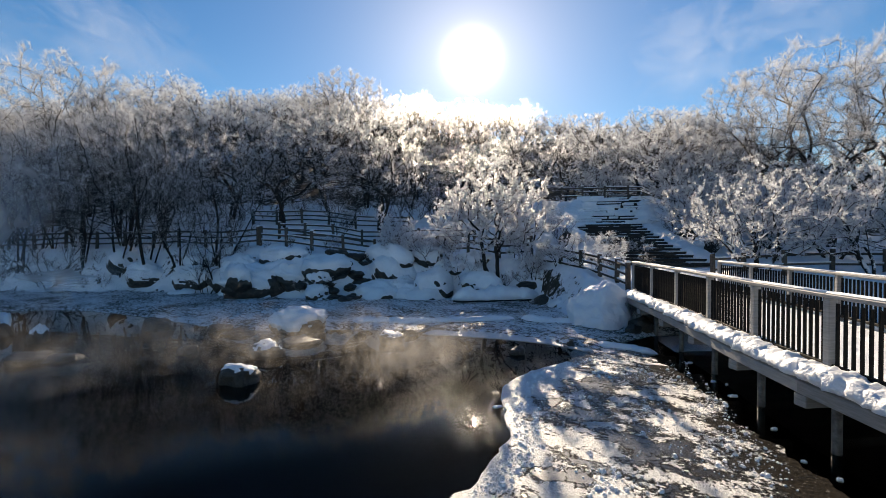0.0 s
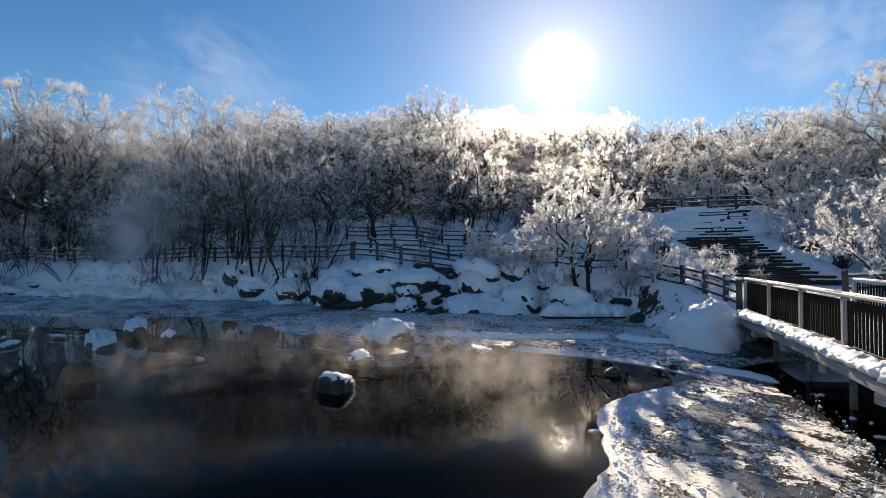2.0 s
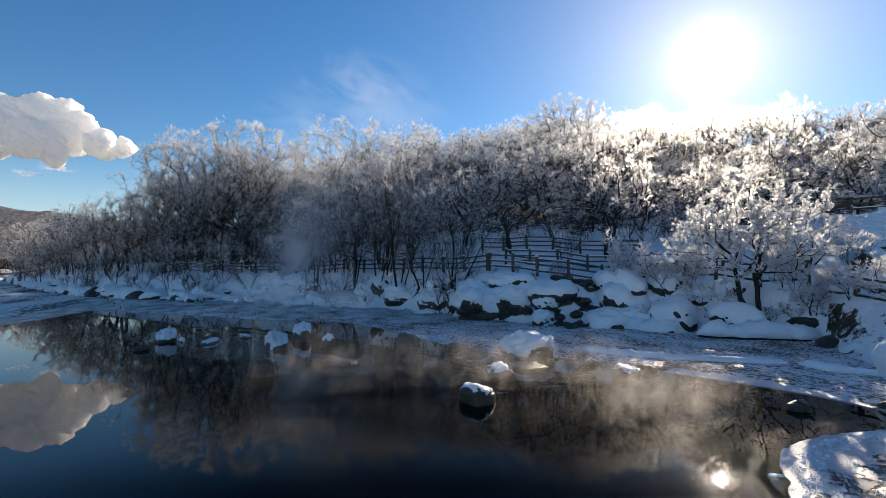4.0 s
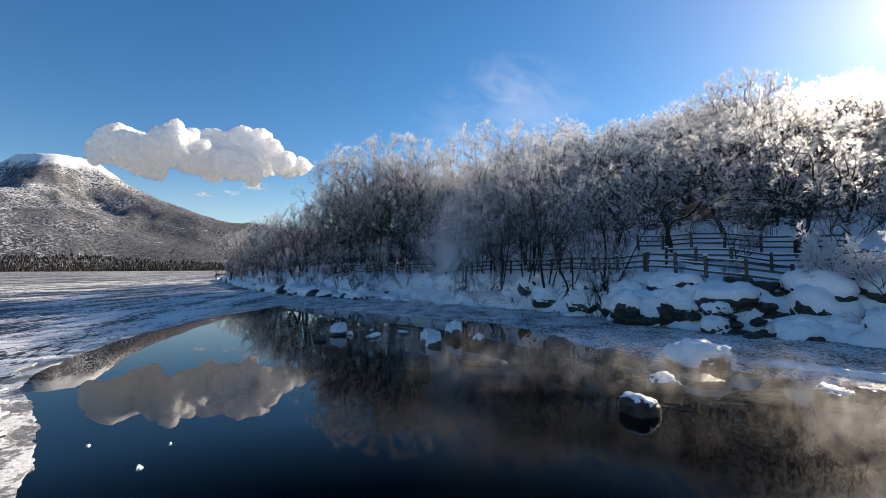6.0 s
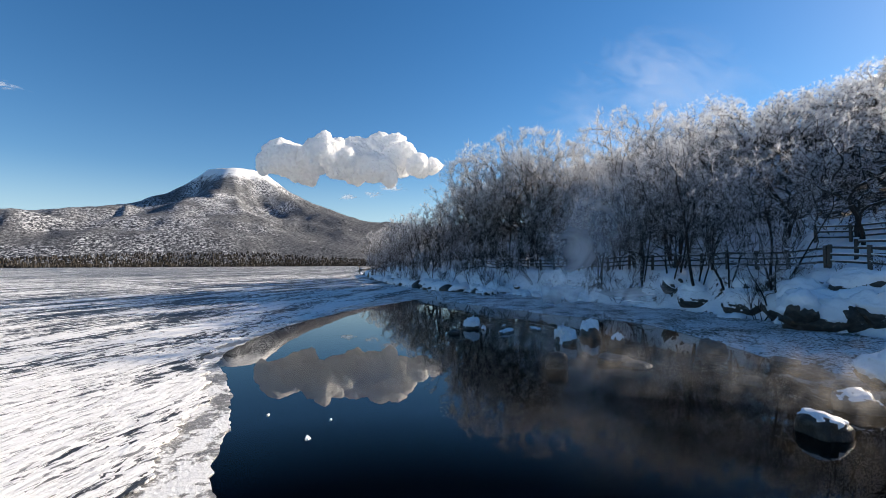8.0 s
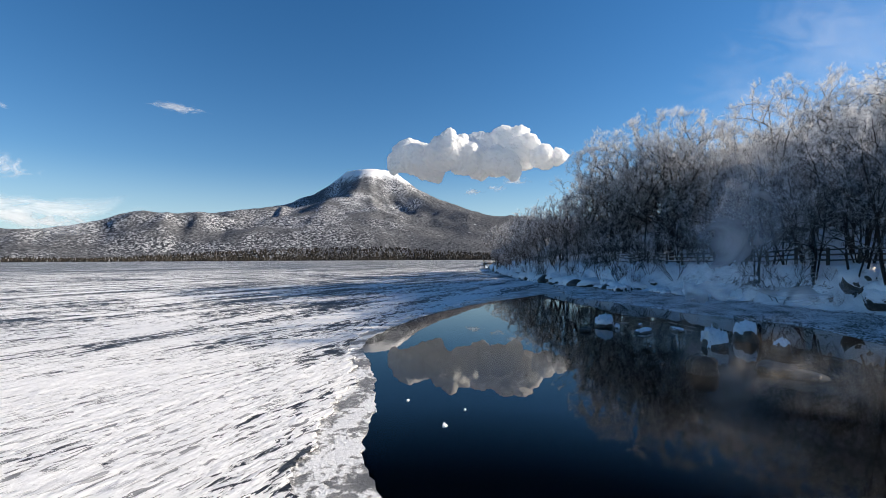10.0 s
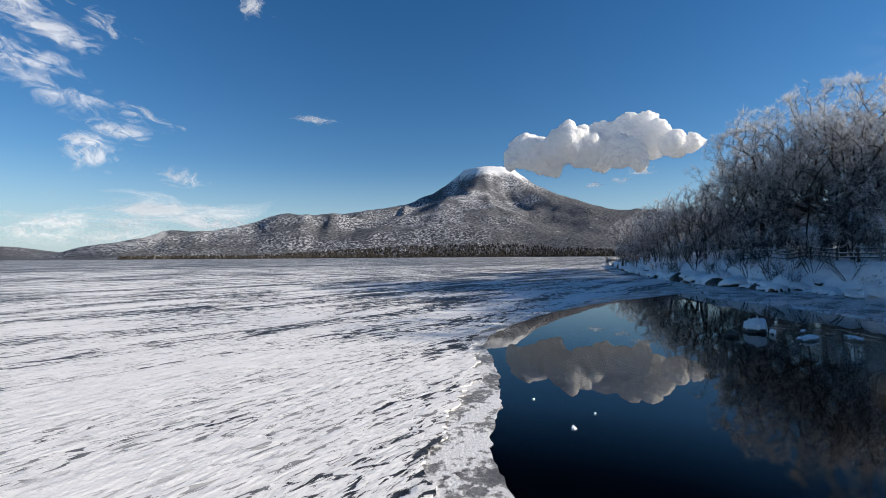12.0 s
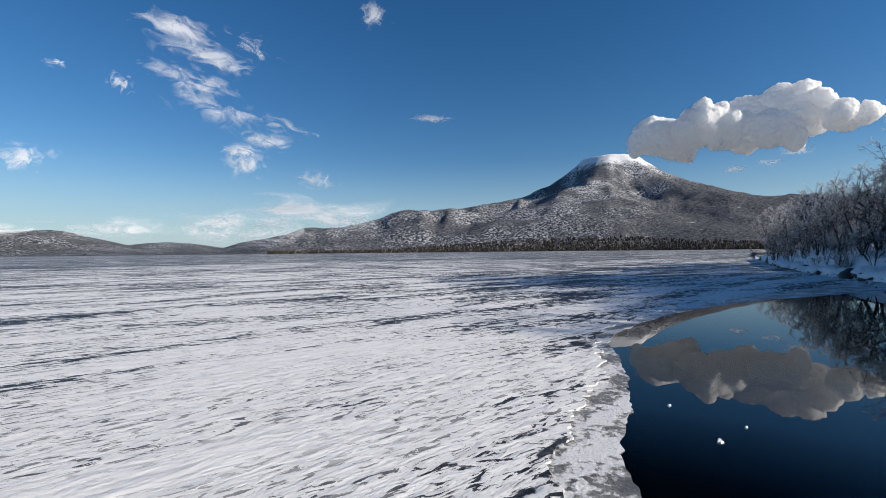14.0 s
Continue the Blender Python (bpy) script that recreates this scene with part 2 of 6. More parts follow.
def lake_ice_material():
    """Wind-packed snow over dark ice; bare streaks run with the wind and spread far out."""
    m = Nodes("wind_blown_lake_ice")
    turn = WIND
    v = m.place((1.0, 1.0, 1.0), turn)
    small = m.noise(m.place((1.2, 3.6, 1), turn), 1.0, 6, 0.66, 0.4)
    mid = m.noise(m.place((0.10, 0.42, 1), turn), 1.0, 5, 0.62, 0.3)
    large = m.noise(m.place((0.010, 0.05, 1), turn), 1.0, 4, 0.6)
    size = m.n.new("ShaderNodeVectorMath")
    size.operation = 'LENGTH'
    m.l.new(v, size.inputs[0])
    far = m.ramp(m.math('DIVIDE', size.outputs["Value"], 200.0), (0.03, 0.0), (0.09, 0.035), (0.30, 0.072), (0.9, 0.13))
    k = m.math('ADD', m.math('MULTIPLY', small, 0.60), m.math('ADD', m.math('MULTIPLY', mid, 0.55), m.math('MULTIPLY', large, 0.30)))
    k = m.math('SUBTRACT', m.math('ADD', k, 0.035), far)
    fleck = m.noise(m.place((1.5, 4.6, 1), turn), 1.6, 4, 0.6, 0.9)
    gap = m.math('MULTIPLY', m.ramp(fleck, (0.568, 0.0), (0.585, 1.0)), m.ramp(mid, (0.42, 1.0), (0.60, 0.10)))
    grain = m.ramp(m.noise(m.place((1.0, 3.0, 1), turn), 7.0, 4, 0.7), (0.56, 0.0), (0.66, 0.40))
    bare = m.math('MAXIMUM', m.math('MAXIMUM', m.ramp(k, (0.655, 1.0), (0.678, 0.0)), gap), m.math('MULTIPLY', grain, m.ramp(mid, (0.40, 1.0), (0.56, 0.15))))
    snow = m.ramp(m.noise(m.place((0.5, 1.6, 1), turn), 1.6, 7, 0.66), (0.3, (0.70, 0.705, 0.71)), (0.7, (0.88, 0.878, 0.87)))
    ice = m.ramp(m.noise(v, 6, 4), (0.3, (0.008, 0.010, 0.014)), (0.7, (0.05, 0.06, 0.075)))
    relief = m.noise(m.place((0.9, 2.8, 1), turn), 2.0, 7, 0.66, 0.6)
    nb = m.bump(m.math('SUBTRACT', k, m.math('MULTIPLY', bare, 0.25)), 0.6, 0.14)
    nb = m.bump(relief, 0.7, 0.06, nb)
    nb = m.bump(m.noise(v, 30, 4, 0.65), 0.35, 0.010, nb)
    rough = m.ramp(bare, (0.0, 0.65), (1.0, 0.45))
    return m.surface(m.mix(bare, snow, ice), rough, nb, spec=0.10)


def bay_ice_material():
    """Grey grainy ice with a white crust towards the pool and crumbly snow patches towards the bridge."""
    m = Nodes("snow_dusted_ice")
    v = m.place()
    sep = m.n.new("ShaderNodeSeparateXYZ")
    m.l.new(v, sep.inputs[0])
    wob = m.math('MULTIPLY', m.math('SUBTRACT', m.noise(v, 0.9, 4), 0.5), 1.6)
    x = m.math('ADD', m.math('SUBTRACT', sep.outputs[0], m.math('MULTIPLY', m.math('SUBTRACT', sep.outputs[1], 6.0), 0.03)), wob)
    fine = m.noise(v, 16.0, 6, 0.75)
    patch = m.noise(m.place((1.0, 1.7, 1), 28), 1.5, 6, 0.66, 0.4)
    bare = m.ramp(m.noise(v, 0.8, 4, 0.6), (0.42, 0.0), (0.60, 0.16))
    across = m.ramp(m.math('MULTIPLY', m.math('ADD', x, 2.0), 0.2, True), (0.10, 0.30), (0.30, 0.05), (0.60, 0.02), (0.86, 0.0), (1.0, 0.0))
    fall = m.ramp(m.math('MULTIPLY', m.math('ADD', x, 2.0), 0.2, True), (0.60, 0.0), (0.95, 0.04))
    k = m.math('ADD', m.math('MULTIPLY', fine, 0.50), m.math('MULTIPLY', patch, 0.55))
    k = m.math('SUBTRACT', m.math('SUBTRACT', m.math('ADD', k, across), bare), fall)
    crust = m.ramp(k, (0.44, 0.0), (0.485, 1.0))
    grey = m.ramp(m.math('ADD', m.math('MULTIPLY', m.noise(v, 60.0, 4, 0.8), 0.6), m.math('MULTIPLY', m.noise(v, 2.2, 4), 0.4)), (0.38, (0.03, 0.03, 0.031)), (0.52, (0.12, 0.121, 0.126)), (0.66, (0.42, 0.42, 0.43)))
    black = m.ramp(m.noise(v, 26.0, 5, 0.75), (0.42, (0.008, 0.007, 0.006)), (0.62, (0.045, 0.038, 0.030)), (0.72, (0.30, 0.30, 0.30)))
    wet = m.ramp(m.math('MULTIPLY', m.math('ADD', x, 2.0), 0.2, True), (0.42, 0.0), (0.66, 1.0))
    base = m.mix(wet, grey, black)
    snow = m.ramp(m.noise(v, 22, 5, 0.7), (0.3, (0.66, 0.665, 0.675)), (0.7, (0.88, 0.88, 0.88)))
    nb = m.bump(m.math('MULTIPLY', m.math('ADD', fine, 0.4), crust), 1.0, 0.08)
    nb = m.bump(m.math('MULTIPLY', m.noise(v, 50, 5, 0.75), m.math('ADD', crust, 0.12)), 0.8, 0.012, nb)
    rough = m.ramp(crust, (0.0, 0.25), (1.0, 0.52))
    return m.surface(m.mix(crust, base, snow), rough, nb, spec=0.45)


def thin_ice_material(name, dusting, lo, hi):
    """New grey ice with a dusting of snow, crumbs and hoar frost."""
    m = Nodes(name)
    v = m.place()
    ice = m.ramp(m.math('ADD', m.math('MULTIPLY', m.noise(v, 50, 4, 0.75), 0.5), m.math('MULTIPLY', m.noise(v, 2.5, 5), 0.5)), (0.36, (0.05, 0.05, 0.05)), (0.62, (0.26, 0.26, 0.262)))
    snow = m.ramp(m.noise(v, 25, 4), (0.3, (0.62, 0.63, 0.64)), (0.7, (0.86, 0.86, 0.86)))
    k = m.math('ADD', m.math('MULTIPLY', m.noise(v, 5.5, 6, 0.72), 0.6),
               m.math('ADD', m.math('MULTIPLY', m.noise(m.place((1, 2.0, 1), 25), 0.55, 4, 0.55), 0.6), dusting))
    fac = m.ramp(k, (lo, 0.0), (hi, 1.0))
    nb = m.bump(m.math('ADD', m.noise(v, 14, 6, 0.7), fac), 0.8, 0.05)
    rough = m.ramp(fac, (0.0, 0.28), (1.0, 0.6))
    return m.surface(m.mix(fac, ice, snow), rough, nb, spec=0.5)


def rock_material():
    m = Nodes("wet_volcanic_rock")
    v = m.place()
    col = m.ramp(m.noise(v, 5.0, 7, 0.65), (0.3, (0.008, 0.0065, 0.005)), (0.58, (0.040, 0.032, 0.024)), (0.78, (0.15, 0.12, 0.09)))
    nb = m.bump(m.noise(v, 7.0, 7, 0.65), 0.9, 0.06)
    return m.surface(col, 0.45, nb)


def bark_material(name, frost):
    """Dark bark; rime settles on the upper side of limbs and branches."""
    m = Nodes(name)
    v = m.coords("Object", (1, 1, 0.25))
    col = m.ramp(m.noise(v, 14, 6, 0.65), (0.3, (0.010, 0.008, 0.007)), (0.7, (0.050, 0.040, 0.034)))
    patch = m.noise(m.coords("Object"), 2.2, 5, 0.65)
    settle = m.math('ADD', m.math('MULTIPLY', m.up(), 0.45), patch)
    rime = m.ramp(settle, (1.02 - 0.55 * frost, 0.0), (1.12 - 0.55 * frost, 0.95))
    nb = m.bump(m.noise(v, 30, 4), 0.7, 0.03)
    return m.surface(m.mix(rime, col, (0.82, 0.83, 0.84)), 0.75, nb, spec=0.2)


def twig_material(name, frost, through=0.35, rise=0.0, soft=0.05, ahead=0.0):
    """Twigs with hoar frost: frost sets the share of white, which grows outwards as rime and painted crown shade."""
    m = Nodes(name)
    wood = m.ramp(m.island(), (0.0, (0.020, 0.015, 0.013)), (1.0, (0.085, 0.062, 0.056)))
    patch = m.noise(m.coords("Object"), 0.9, 3, 0.6)
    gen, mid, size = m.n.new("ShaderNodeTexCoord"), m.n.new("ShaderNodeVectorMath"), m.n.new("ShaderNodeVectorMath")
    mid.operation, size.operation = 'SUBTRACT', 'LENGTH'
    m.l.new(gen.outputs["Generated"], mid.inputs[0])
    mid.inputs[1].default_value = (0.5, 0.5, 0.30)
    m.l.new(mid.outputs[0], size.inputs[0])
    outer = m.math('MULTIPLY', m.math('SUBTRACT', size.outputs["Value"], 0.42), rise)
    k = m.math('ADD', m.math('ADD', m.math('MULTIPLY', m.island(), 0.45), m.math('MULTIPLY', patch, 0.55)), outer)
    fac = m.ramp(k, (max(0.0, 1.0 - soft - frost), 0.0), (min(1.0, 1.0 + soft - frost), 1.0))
    white = m.ramp(m.island(), (0.0, (0.70, 0.71, 0.73)), (1.0, (0.90, 0.90, 0.91)))
    return m.surface(m.mix(fac, wood, white), 0.7, spec=0.15, translucent=through, ahead=ahead)


def timber_material(name, dark, light, rough=0.7):
    m = Nodes(name)
    v = m.coords("Generated", (1, 1, 1))
    g = m.coords("Object", (1.2, 1.2, 12))
    r = m.rand()
    col = m.ramp(m.math('ADD', m.math('MULTIPLY', m.noise(g, 3.0, 6, 0.7), 0.8), m.math('MULTIPLY', r, 0.2)), (0.3, dark), (0.75, light))
    return m.surface(col, rough, m.bump(m.noise(g, 8.0, 5), 0.4, 0.01), spec=0.3)


def plain_material(name, lo, hi, scale=8.0, rough=0.5, metal=0.0, spec=0.5):
    m = Nodes(name)
    v = m.coords("Object")
    return m.surface(m.ramp(m.noise(v, scale, 5, 0.6), (0.3, lo), (0.7, hi)), rough, m.bump(m.noise(v, scale * 4, 4), 0.3, 0.01), metal, spec)


def mountain_material():
    """Snow-dusted forest: dark conifers, white crowns, a bare white summit."""
    m = Nodes("snow_dusted_forest_mountain")
    v = m.place((1, 1, 0.5))
    lift = m.math('MULTIPLY', m.height(), 0.00010)
    wood = m.ramp(m.math('ADD', m.noise(v, 0.075, 3, 0.8), lift), (0.42, (0.016, 0.020, 0.026)), (0.52, (0.10, 0.11, 0.13)), (0.62, (0.62, 0.64, 0.67)))
    # conifer patches, deepened to stand in for shaded hollows of the slopes
    patch = m.ramp(m.noise(v, 0.0045, 5, 0.6), (0.42, 0.0), (0.58, 0.85))
    # close dark conifers clothe the north flank
    sep = m.n.new("ShaderNodeSeparateXYZ")
    m.l.new(m.place(), sep.inputs[0])
    north = m.math('ADD', m.math('DIVIDE', m.math('ADD', sep.outputs[1], 700.0), 1200.0), m.math('MULTIPLY', m.math('SUBTRACT', m.noise(v, 0.004, 4, 0.6), 0.5), 0.9))
    patch = m.math('MAXIMUM', patch, m.ramp(north, (0.15, 0.0), (0.40, 0.9)))
    col = m.mix(patch, wood, m.ramp(m.noise(v, 0.06, 3, 0.8), (0.35, (0.02, 0.024, 0.03)), (0.65, (0.16, 0.165, 0.18))))
    h = m.math('ADD', m.height(), m.math('MULTIPLY', m.noise(v, 0.016, 6, 0.72), 260.0))
    top = m.ramp(m.math('DIVIDE', h, 1000.0), (0.82, 0.0), (0.88, 1.0))
    scar = m.ramp(m.noise(m.place((1, 1, 0.12)), 0.018, 3, 0.5), (0.70, 0.0), (0.74, 0.7))
    col = m.mix(scar, col, (0.62, 0.63, 0.65))
    col = m.mix(top, col, (0.84, 0.85, 0.87))
    nb = m.bump(m.noise(v, 0.06, 4, 0.75), 0.9, 14.0)
    return m.surface(col, 0.9, nb, spec=0.05)


WIND = 23.0
M_SNOW = snow_material("fresh_snow")
M_GROUND = ground_material()
M_GRAVEL = gravel_material()
M_FLOOR = forest_floor_material()
M_BED = bed_material()
M_WATER = water_material()
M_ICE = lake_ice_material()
M_THIN = thin_ice_material("grey_shore_ice", 0.0, 0.57, 0.62)
M_DUSTED = bay_ice_material()
M_ROCK = rock_material()
M_BARK = bark_material("dark_bark", 0.42)
M_BARK_BARE = bark_material("bare_bark", 0.2)
M_BARK_RIME = bark_material("rimed_bark", 0.85)
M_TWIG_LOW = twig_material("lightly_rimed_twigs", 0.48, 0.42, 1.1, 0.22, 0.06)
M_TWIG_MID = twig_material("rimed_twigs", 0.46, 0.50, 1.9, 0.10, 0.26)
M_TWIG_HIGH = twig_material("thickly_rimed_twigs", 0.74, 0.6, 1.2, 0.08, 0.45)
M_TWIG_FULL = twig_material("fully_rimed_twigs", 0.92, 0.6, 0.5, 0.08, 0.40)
M_FENCE = timber_material("weathered_log", (0.03, 0.024, 0.02), (0.13, 0.11, 0.095))
M_RAIL = timber_material("grey_painted_timber", (0.20, 0.195, 0.19), (0.40, 0.395, 0.385))
M_DARKMETAL = plain_material("dark_bronze_metal", (0.006, 0.0055, 0.005), (0.018, 0.016, 0.015), 20, 0.7, 0.0, 0.12)
M_STEEL = plain_material("dull_steel", (0.06, 0.06, 0.06), (0.2, 0.2, 0.195), 10, 0.5, 0.4)
M_STEP = timber_material("dark_wet_timber", (0.010, 0.008, 0.007), (0.05, 0.042, 0.036), 0.6)
M_MOUNTAIN = mountain_material()
M_PINE = plain_material("conifer_needles", (0.012, 0.018, 0.014), (0.05, 0.06, 0.05), 3, 0.8)


# ---------------------------------------------------------------- mesh helpers
def mesh_from(name, verts, faces, material, smooth=False):
    me = bpy.data.meshes.new(name)
    me.from_pydata(verts, [], faces)
    for m in (material if isinstance(material, (list, tuple)) else [material]):
        me.materials.append(m)
    if smooth:
        me.polygons.foreach_set("use_smooth", [True] * len(me.polygons))
    me.update()
    return me


def bm_mesh(name, bm, material, smooth=False):
    me = bpy.data.meshes.new(name)
    bm.to_mesh(me)
    bm.free()
    me.materials.append(material)
    if smooth:
        me.polygons.foreach_set("use_smooth", [True] * len(me.polygons))
    return me


def part(name, me, parent, label="", m=None):
    """Links a mesh as one part under a thing."""
    ob = new(name, me)
    ob.parent = parent
    if m is not None:
        ob.matrix_basis = m
    return tagged(ob, label)


def thing(name, label, category, m=None, group="", kind=""):
    ob = new(name)
    ob.empty_display_size = 0.2
    if m is not None:
        ob.matrix_basis = m
    return tagged(ob, label, category, group, kind)


def box_bm(sx, sy, sz, bevel=0.01, at=(0, 0, 0)):
    bm = bmesh.new()
    bmesh.ops.create_cube(bm, size=1.0, matrix=Matrix.Translation(at) @ Matrix.Diagonal((sx, sy, sz, 1)))
    if bevel:
        bmesh.ops.bevel(bm, geom=list(bm.edges), offset=bevel, segments=1, affect='EDGES')
    return bm


def box_mesh(name, sx, sy, sz, material, bevel=0.01, at=(0, 0, 0)):
    return bm_mesh(name, box_bm(sx, sy, sz, bevel, at), material)


def lerp_table(table):
    xs, ys = [a for a, _ in table], [b for _, b in table]
    return lambda v: float(np.interp(v, xs, ys))


def polar(az, r):
    return -math.sin(radians(az)) * r, math.cos(radians(az)) * r


def az_of(x, y):
    return math.degrees(math.atan2(-x, y))


# ---------------------------------------------------------------- the lie of the land
# by heading (degrees left of +y): distance of the waterline, of the bank's foot, of its top, and its height
shore_r = lerp_table([(-180, 9), (-120, 9), (-90, 12), (-60, 20), (-35, 21), (-20, 18), (-8, 15.2), (-2.5, 12.7), (8, 14.1), (19, 14.9), (36, 15.7), (42, 17), (47, 20),
                      (55, 25.5), (65, 28.5), (72, 33.5), (77.3, 38), (79, 56), (82, 71), (85.2, 100), (86.5, 165), (87.5, 4900), (180, 4900)])
foot_r = lerp_table([(-180, 10), (-120, 10), (-90, 13), (-60, 21), (-35, 22.5), (-20, 19.5), (-8, 17), (-2, 16.6), (1, 18), (4, 21.3), (15, 22.6), (25, 23.2), (31, 22.4), (38, 25), (44, 28),
                     (51, 31.5), (58, 34.5), (65, 42), (72, 45), (79, 57), (82, 72), (85.2, 101), (86.5, 166), (87.5, 4901), (180, 4901)])
top_r = lerp_table([(-180, 12), (-120, 12), (-90, 15), (-60, 23), (-35, 25), (-20, 22), (-8, 19), (-2, 19), (4, 23.3), (15, 24.6), (25, 25.2), (31, 25.0), (38, 27.6), (44, 30.6),
                    (51, 34.5), (58, 38), (65, 46), (72, 50), (79, 63), (82, 78), (85.2, 108), (86.5, 172), (87.5, 4905), (180, 4905)])
top_z = lerp_table([(-180, 1.2), (-60, 1.5), (-20, 1.6), (-10, 1.45), (-5, 1.3), (0, 1.75), (6, 2.1), (14, 2.2), (26, 2.15), (34, 2.65), (70, 2.6), (82, 1.8), (86, 1.2), (180, 1)])
slope = lerp_table([(-180, 0.02), (-60, 0.05), (-28, 0.07), (-14, 0.13), (-8, 0.20), (0, 0.235), (8, 0.27), (16, 0.30), (45, 0.30), (52, 0.24), (60, 0.17), (70, 0.09), (80, 0.05), (180, 0.02)])
RIDGE = 150.0


def hill(az, r):
    """Height of the land by heading and distance, without its small roughness."""
    rs, rf, rt, zt = shore_r(az), foot_r(az), top_r(az), top_z(az)
    if r < rs:
        depth = min(1.0, (rs - r) / 20.0)
        return -0.10 - 1.6 * depth
    if r < rf:
        k = (r - rs) / max(0.3, rf - rs)
        return -0.10 + 0.16 * min(1.0, (r - rs) / 0.6) + 0.16 * k
    base = 0.22
    if r < rt:
        k = (r - rf) / (rt - rf)
        k = k * k * (3 - 2 * k)
        return base + (zt - base) * k
    s = slope(az)
    start = rt + 3.5
    z = zt + 0.02 * min(3.5, r - rt)
    if r > start:
        z += s * (min(r, RIDGE) - start)
        z -= max(0.0, r - RIDGE) * 0.16
    # the flight of steps and the landing above it
    if -22 < az < 6 and r > 24:
        w = min(1.0, (az + 22) / 12.0, (6 - az) / 4.0)
        zs = float(np.interp(r, (24, 26, 33.2, 37, 43, 150), (1.55, 1.62, 3.85, 6.0, 6.1, 31)))
        z = z * (1 - w) + zs * w if r < RIDGE else z
    return max(z, 0.3)


def ground_z(x, y):
    az, r = az_of(x, y), math.hypot(x, y)
    z = hill(az, r)
    rs, rf = shore_r(az), foot_r(az)
    if r > rs:
        amp = 0.035 if r < rf else 0.30 if r < top_r(az) + 1 else 0.16
        z += amp * noise.noise((x * 0.9, y * 0.9, 3.0)) + amp * 0.6 * noise.noise((x * 2.1, y * 2.1, 7.0))
        if r > rf + 1:
            z += min(1.0, (r - rf) / 60.0) * 3.0 * noise.noise((x * 0.03, y * 0.03, 1.0))
    else:
        z += 0.10 * noise.noise((x * 0.7, y * 0.7, 5.0))
    return z


def build_ground():
    azs = list(np.arange(-34, 90, 0.5)) + list(np.arange(90, 327, 3.0))
    rs = [2.5]
    while rs[-1] < 4950:
        r = rs[-1]
        rs.append(r + (0.45 if r < 10 else 0.32 if r < 36 else 0.7 if r < 60 else 2.0 if r < 110 else 5.0 if r < 220 else r * 0.14))
    verts, faces, mats = [(0, 0, -1.0)], [], []
    for a in azs:
        aa = a if a <= 180 else a - 360
        for r in rs:
            x, y = polar(aa, r)
            verts.append((x, y, ground_z(x, y)))
    na, nr = len(azs), len(rs)
    for i in range(na):
        j = (i + 1) % na
        aa = azs[i] + 0.25
        aa = aa if aa <= 180 else aa - 360
        s, f = shore_r(aa), foot_r(aa)
        faces.append((0, 1 + i * nr, 1 + j * nr)); mats.append(2)
        for k in range(nr - 1):
            faces.append((1 + i * nr + k, 1 + i * nr + k + 1, 1 + j * nr + k + 1, 1 + j * nr + k))
            mid = (rs[k] + rs[k + 1]) / 2
            edge = top_r(aa) + 15 + 4 * noise.noise((aa * 0.35, mid * 0.2, 3.0)) if aa > 7 else 47.0
            mats.append(2 if mid < s else 1 if mid < f else 3 if mid > edge and -40 < aa < 87 else 0)
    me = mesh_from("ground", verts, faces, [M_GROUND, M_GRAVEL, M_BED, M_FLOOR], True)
    me.polygons.foreach_set("material_index", mats)
    bm = bmesh.new(); bm.from_mesh(me)
    bmesh.ops.recalc_face_normals(bm, faces=bm.faces)
    if sum(f.normal.z for f in bm.faces) < 0:
        bmesh.ops.reverse_faces(bm, faces=bm.faces)
    bm.to_mesh(me); bm.free()
    tagged(new("ground", me), "snow-covered hillside, bank, gravel flat and lake bed", "ground", kind="structure")


build_ground()


def ring_sheet(name, outline, z, thick, material, label, category="ice", kind="structure"):
    bm = bmesh.new()
    f = bm.faces.new([bm.verts.new((x, y, z)) for x, y in outline])
    if f.normal.z < 0:
        bmesh.ops.reverse_faces(bm, faces=[f])
    bm.normal_update()
    if f.normal.z < 0:
        f.normal_flip()
    ext = bmesh.ops.extrude_face_region(bm, geom=[f])
    low = [v for v in ext["geom"] if isinstance(v, bmesh.types.BMVert)]
    bmesh.ops.translate(bm, vec=(0, 0, -thick), verts=[v for v in bm.verts if v not in set(low)])
    bmesh.ops.recalc_face_normals(bm, faces=bm.faces)
    bmesh.ops.triangulate(bm, faces=bm.faces)
    return tagged(new(name, bm_mesh(name, bm, material)), label, category, kind=kind)


def roughened(points, step, amp, seed, closed=False):
    """A line through the points, cut into short steps and broken up sideways."""
    out = []
    n = len(points)
    for i in range(n if closed else n - 1):
        a, b = Vector(points[i]), Vector(points[(i + 1) % n])
        k = max(1, int((b - a).length / step))
        side = Vector((-(b - a).y, (b - a).x)).normalized()
        for j in range(k):
            p = a.lerp(b, j / k)
            w = noise.noise((p.x * 1.1, p.y * 1.1, seed)) + 0.6 * noise.noise((p.x * 3.3, p.y * 3.3, seed)) + 0.4 * noise.noise((p.x * 9, p.y * 9, seed))
            p = p + side * (w * amp)
            out.append((p.x, p.y))
    if not closed:
        out.append(tuple(points[-1]))
    return out


def smooth_line(points, rounds=2):
    for _ in range(rounds):
        new_pts = [points[0]]
        for a, b in zip(points, points[1:]):
            new_pts += [(a[0] * .75 + b[0] * .25, a[1] * .75 + b[1] * .25), (a[0] * .25 + b[0] * .75, a[1] * .25 + b[1] * .75)]
        points = new_pts + [points[-1]]
    return points


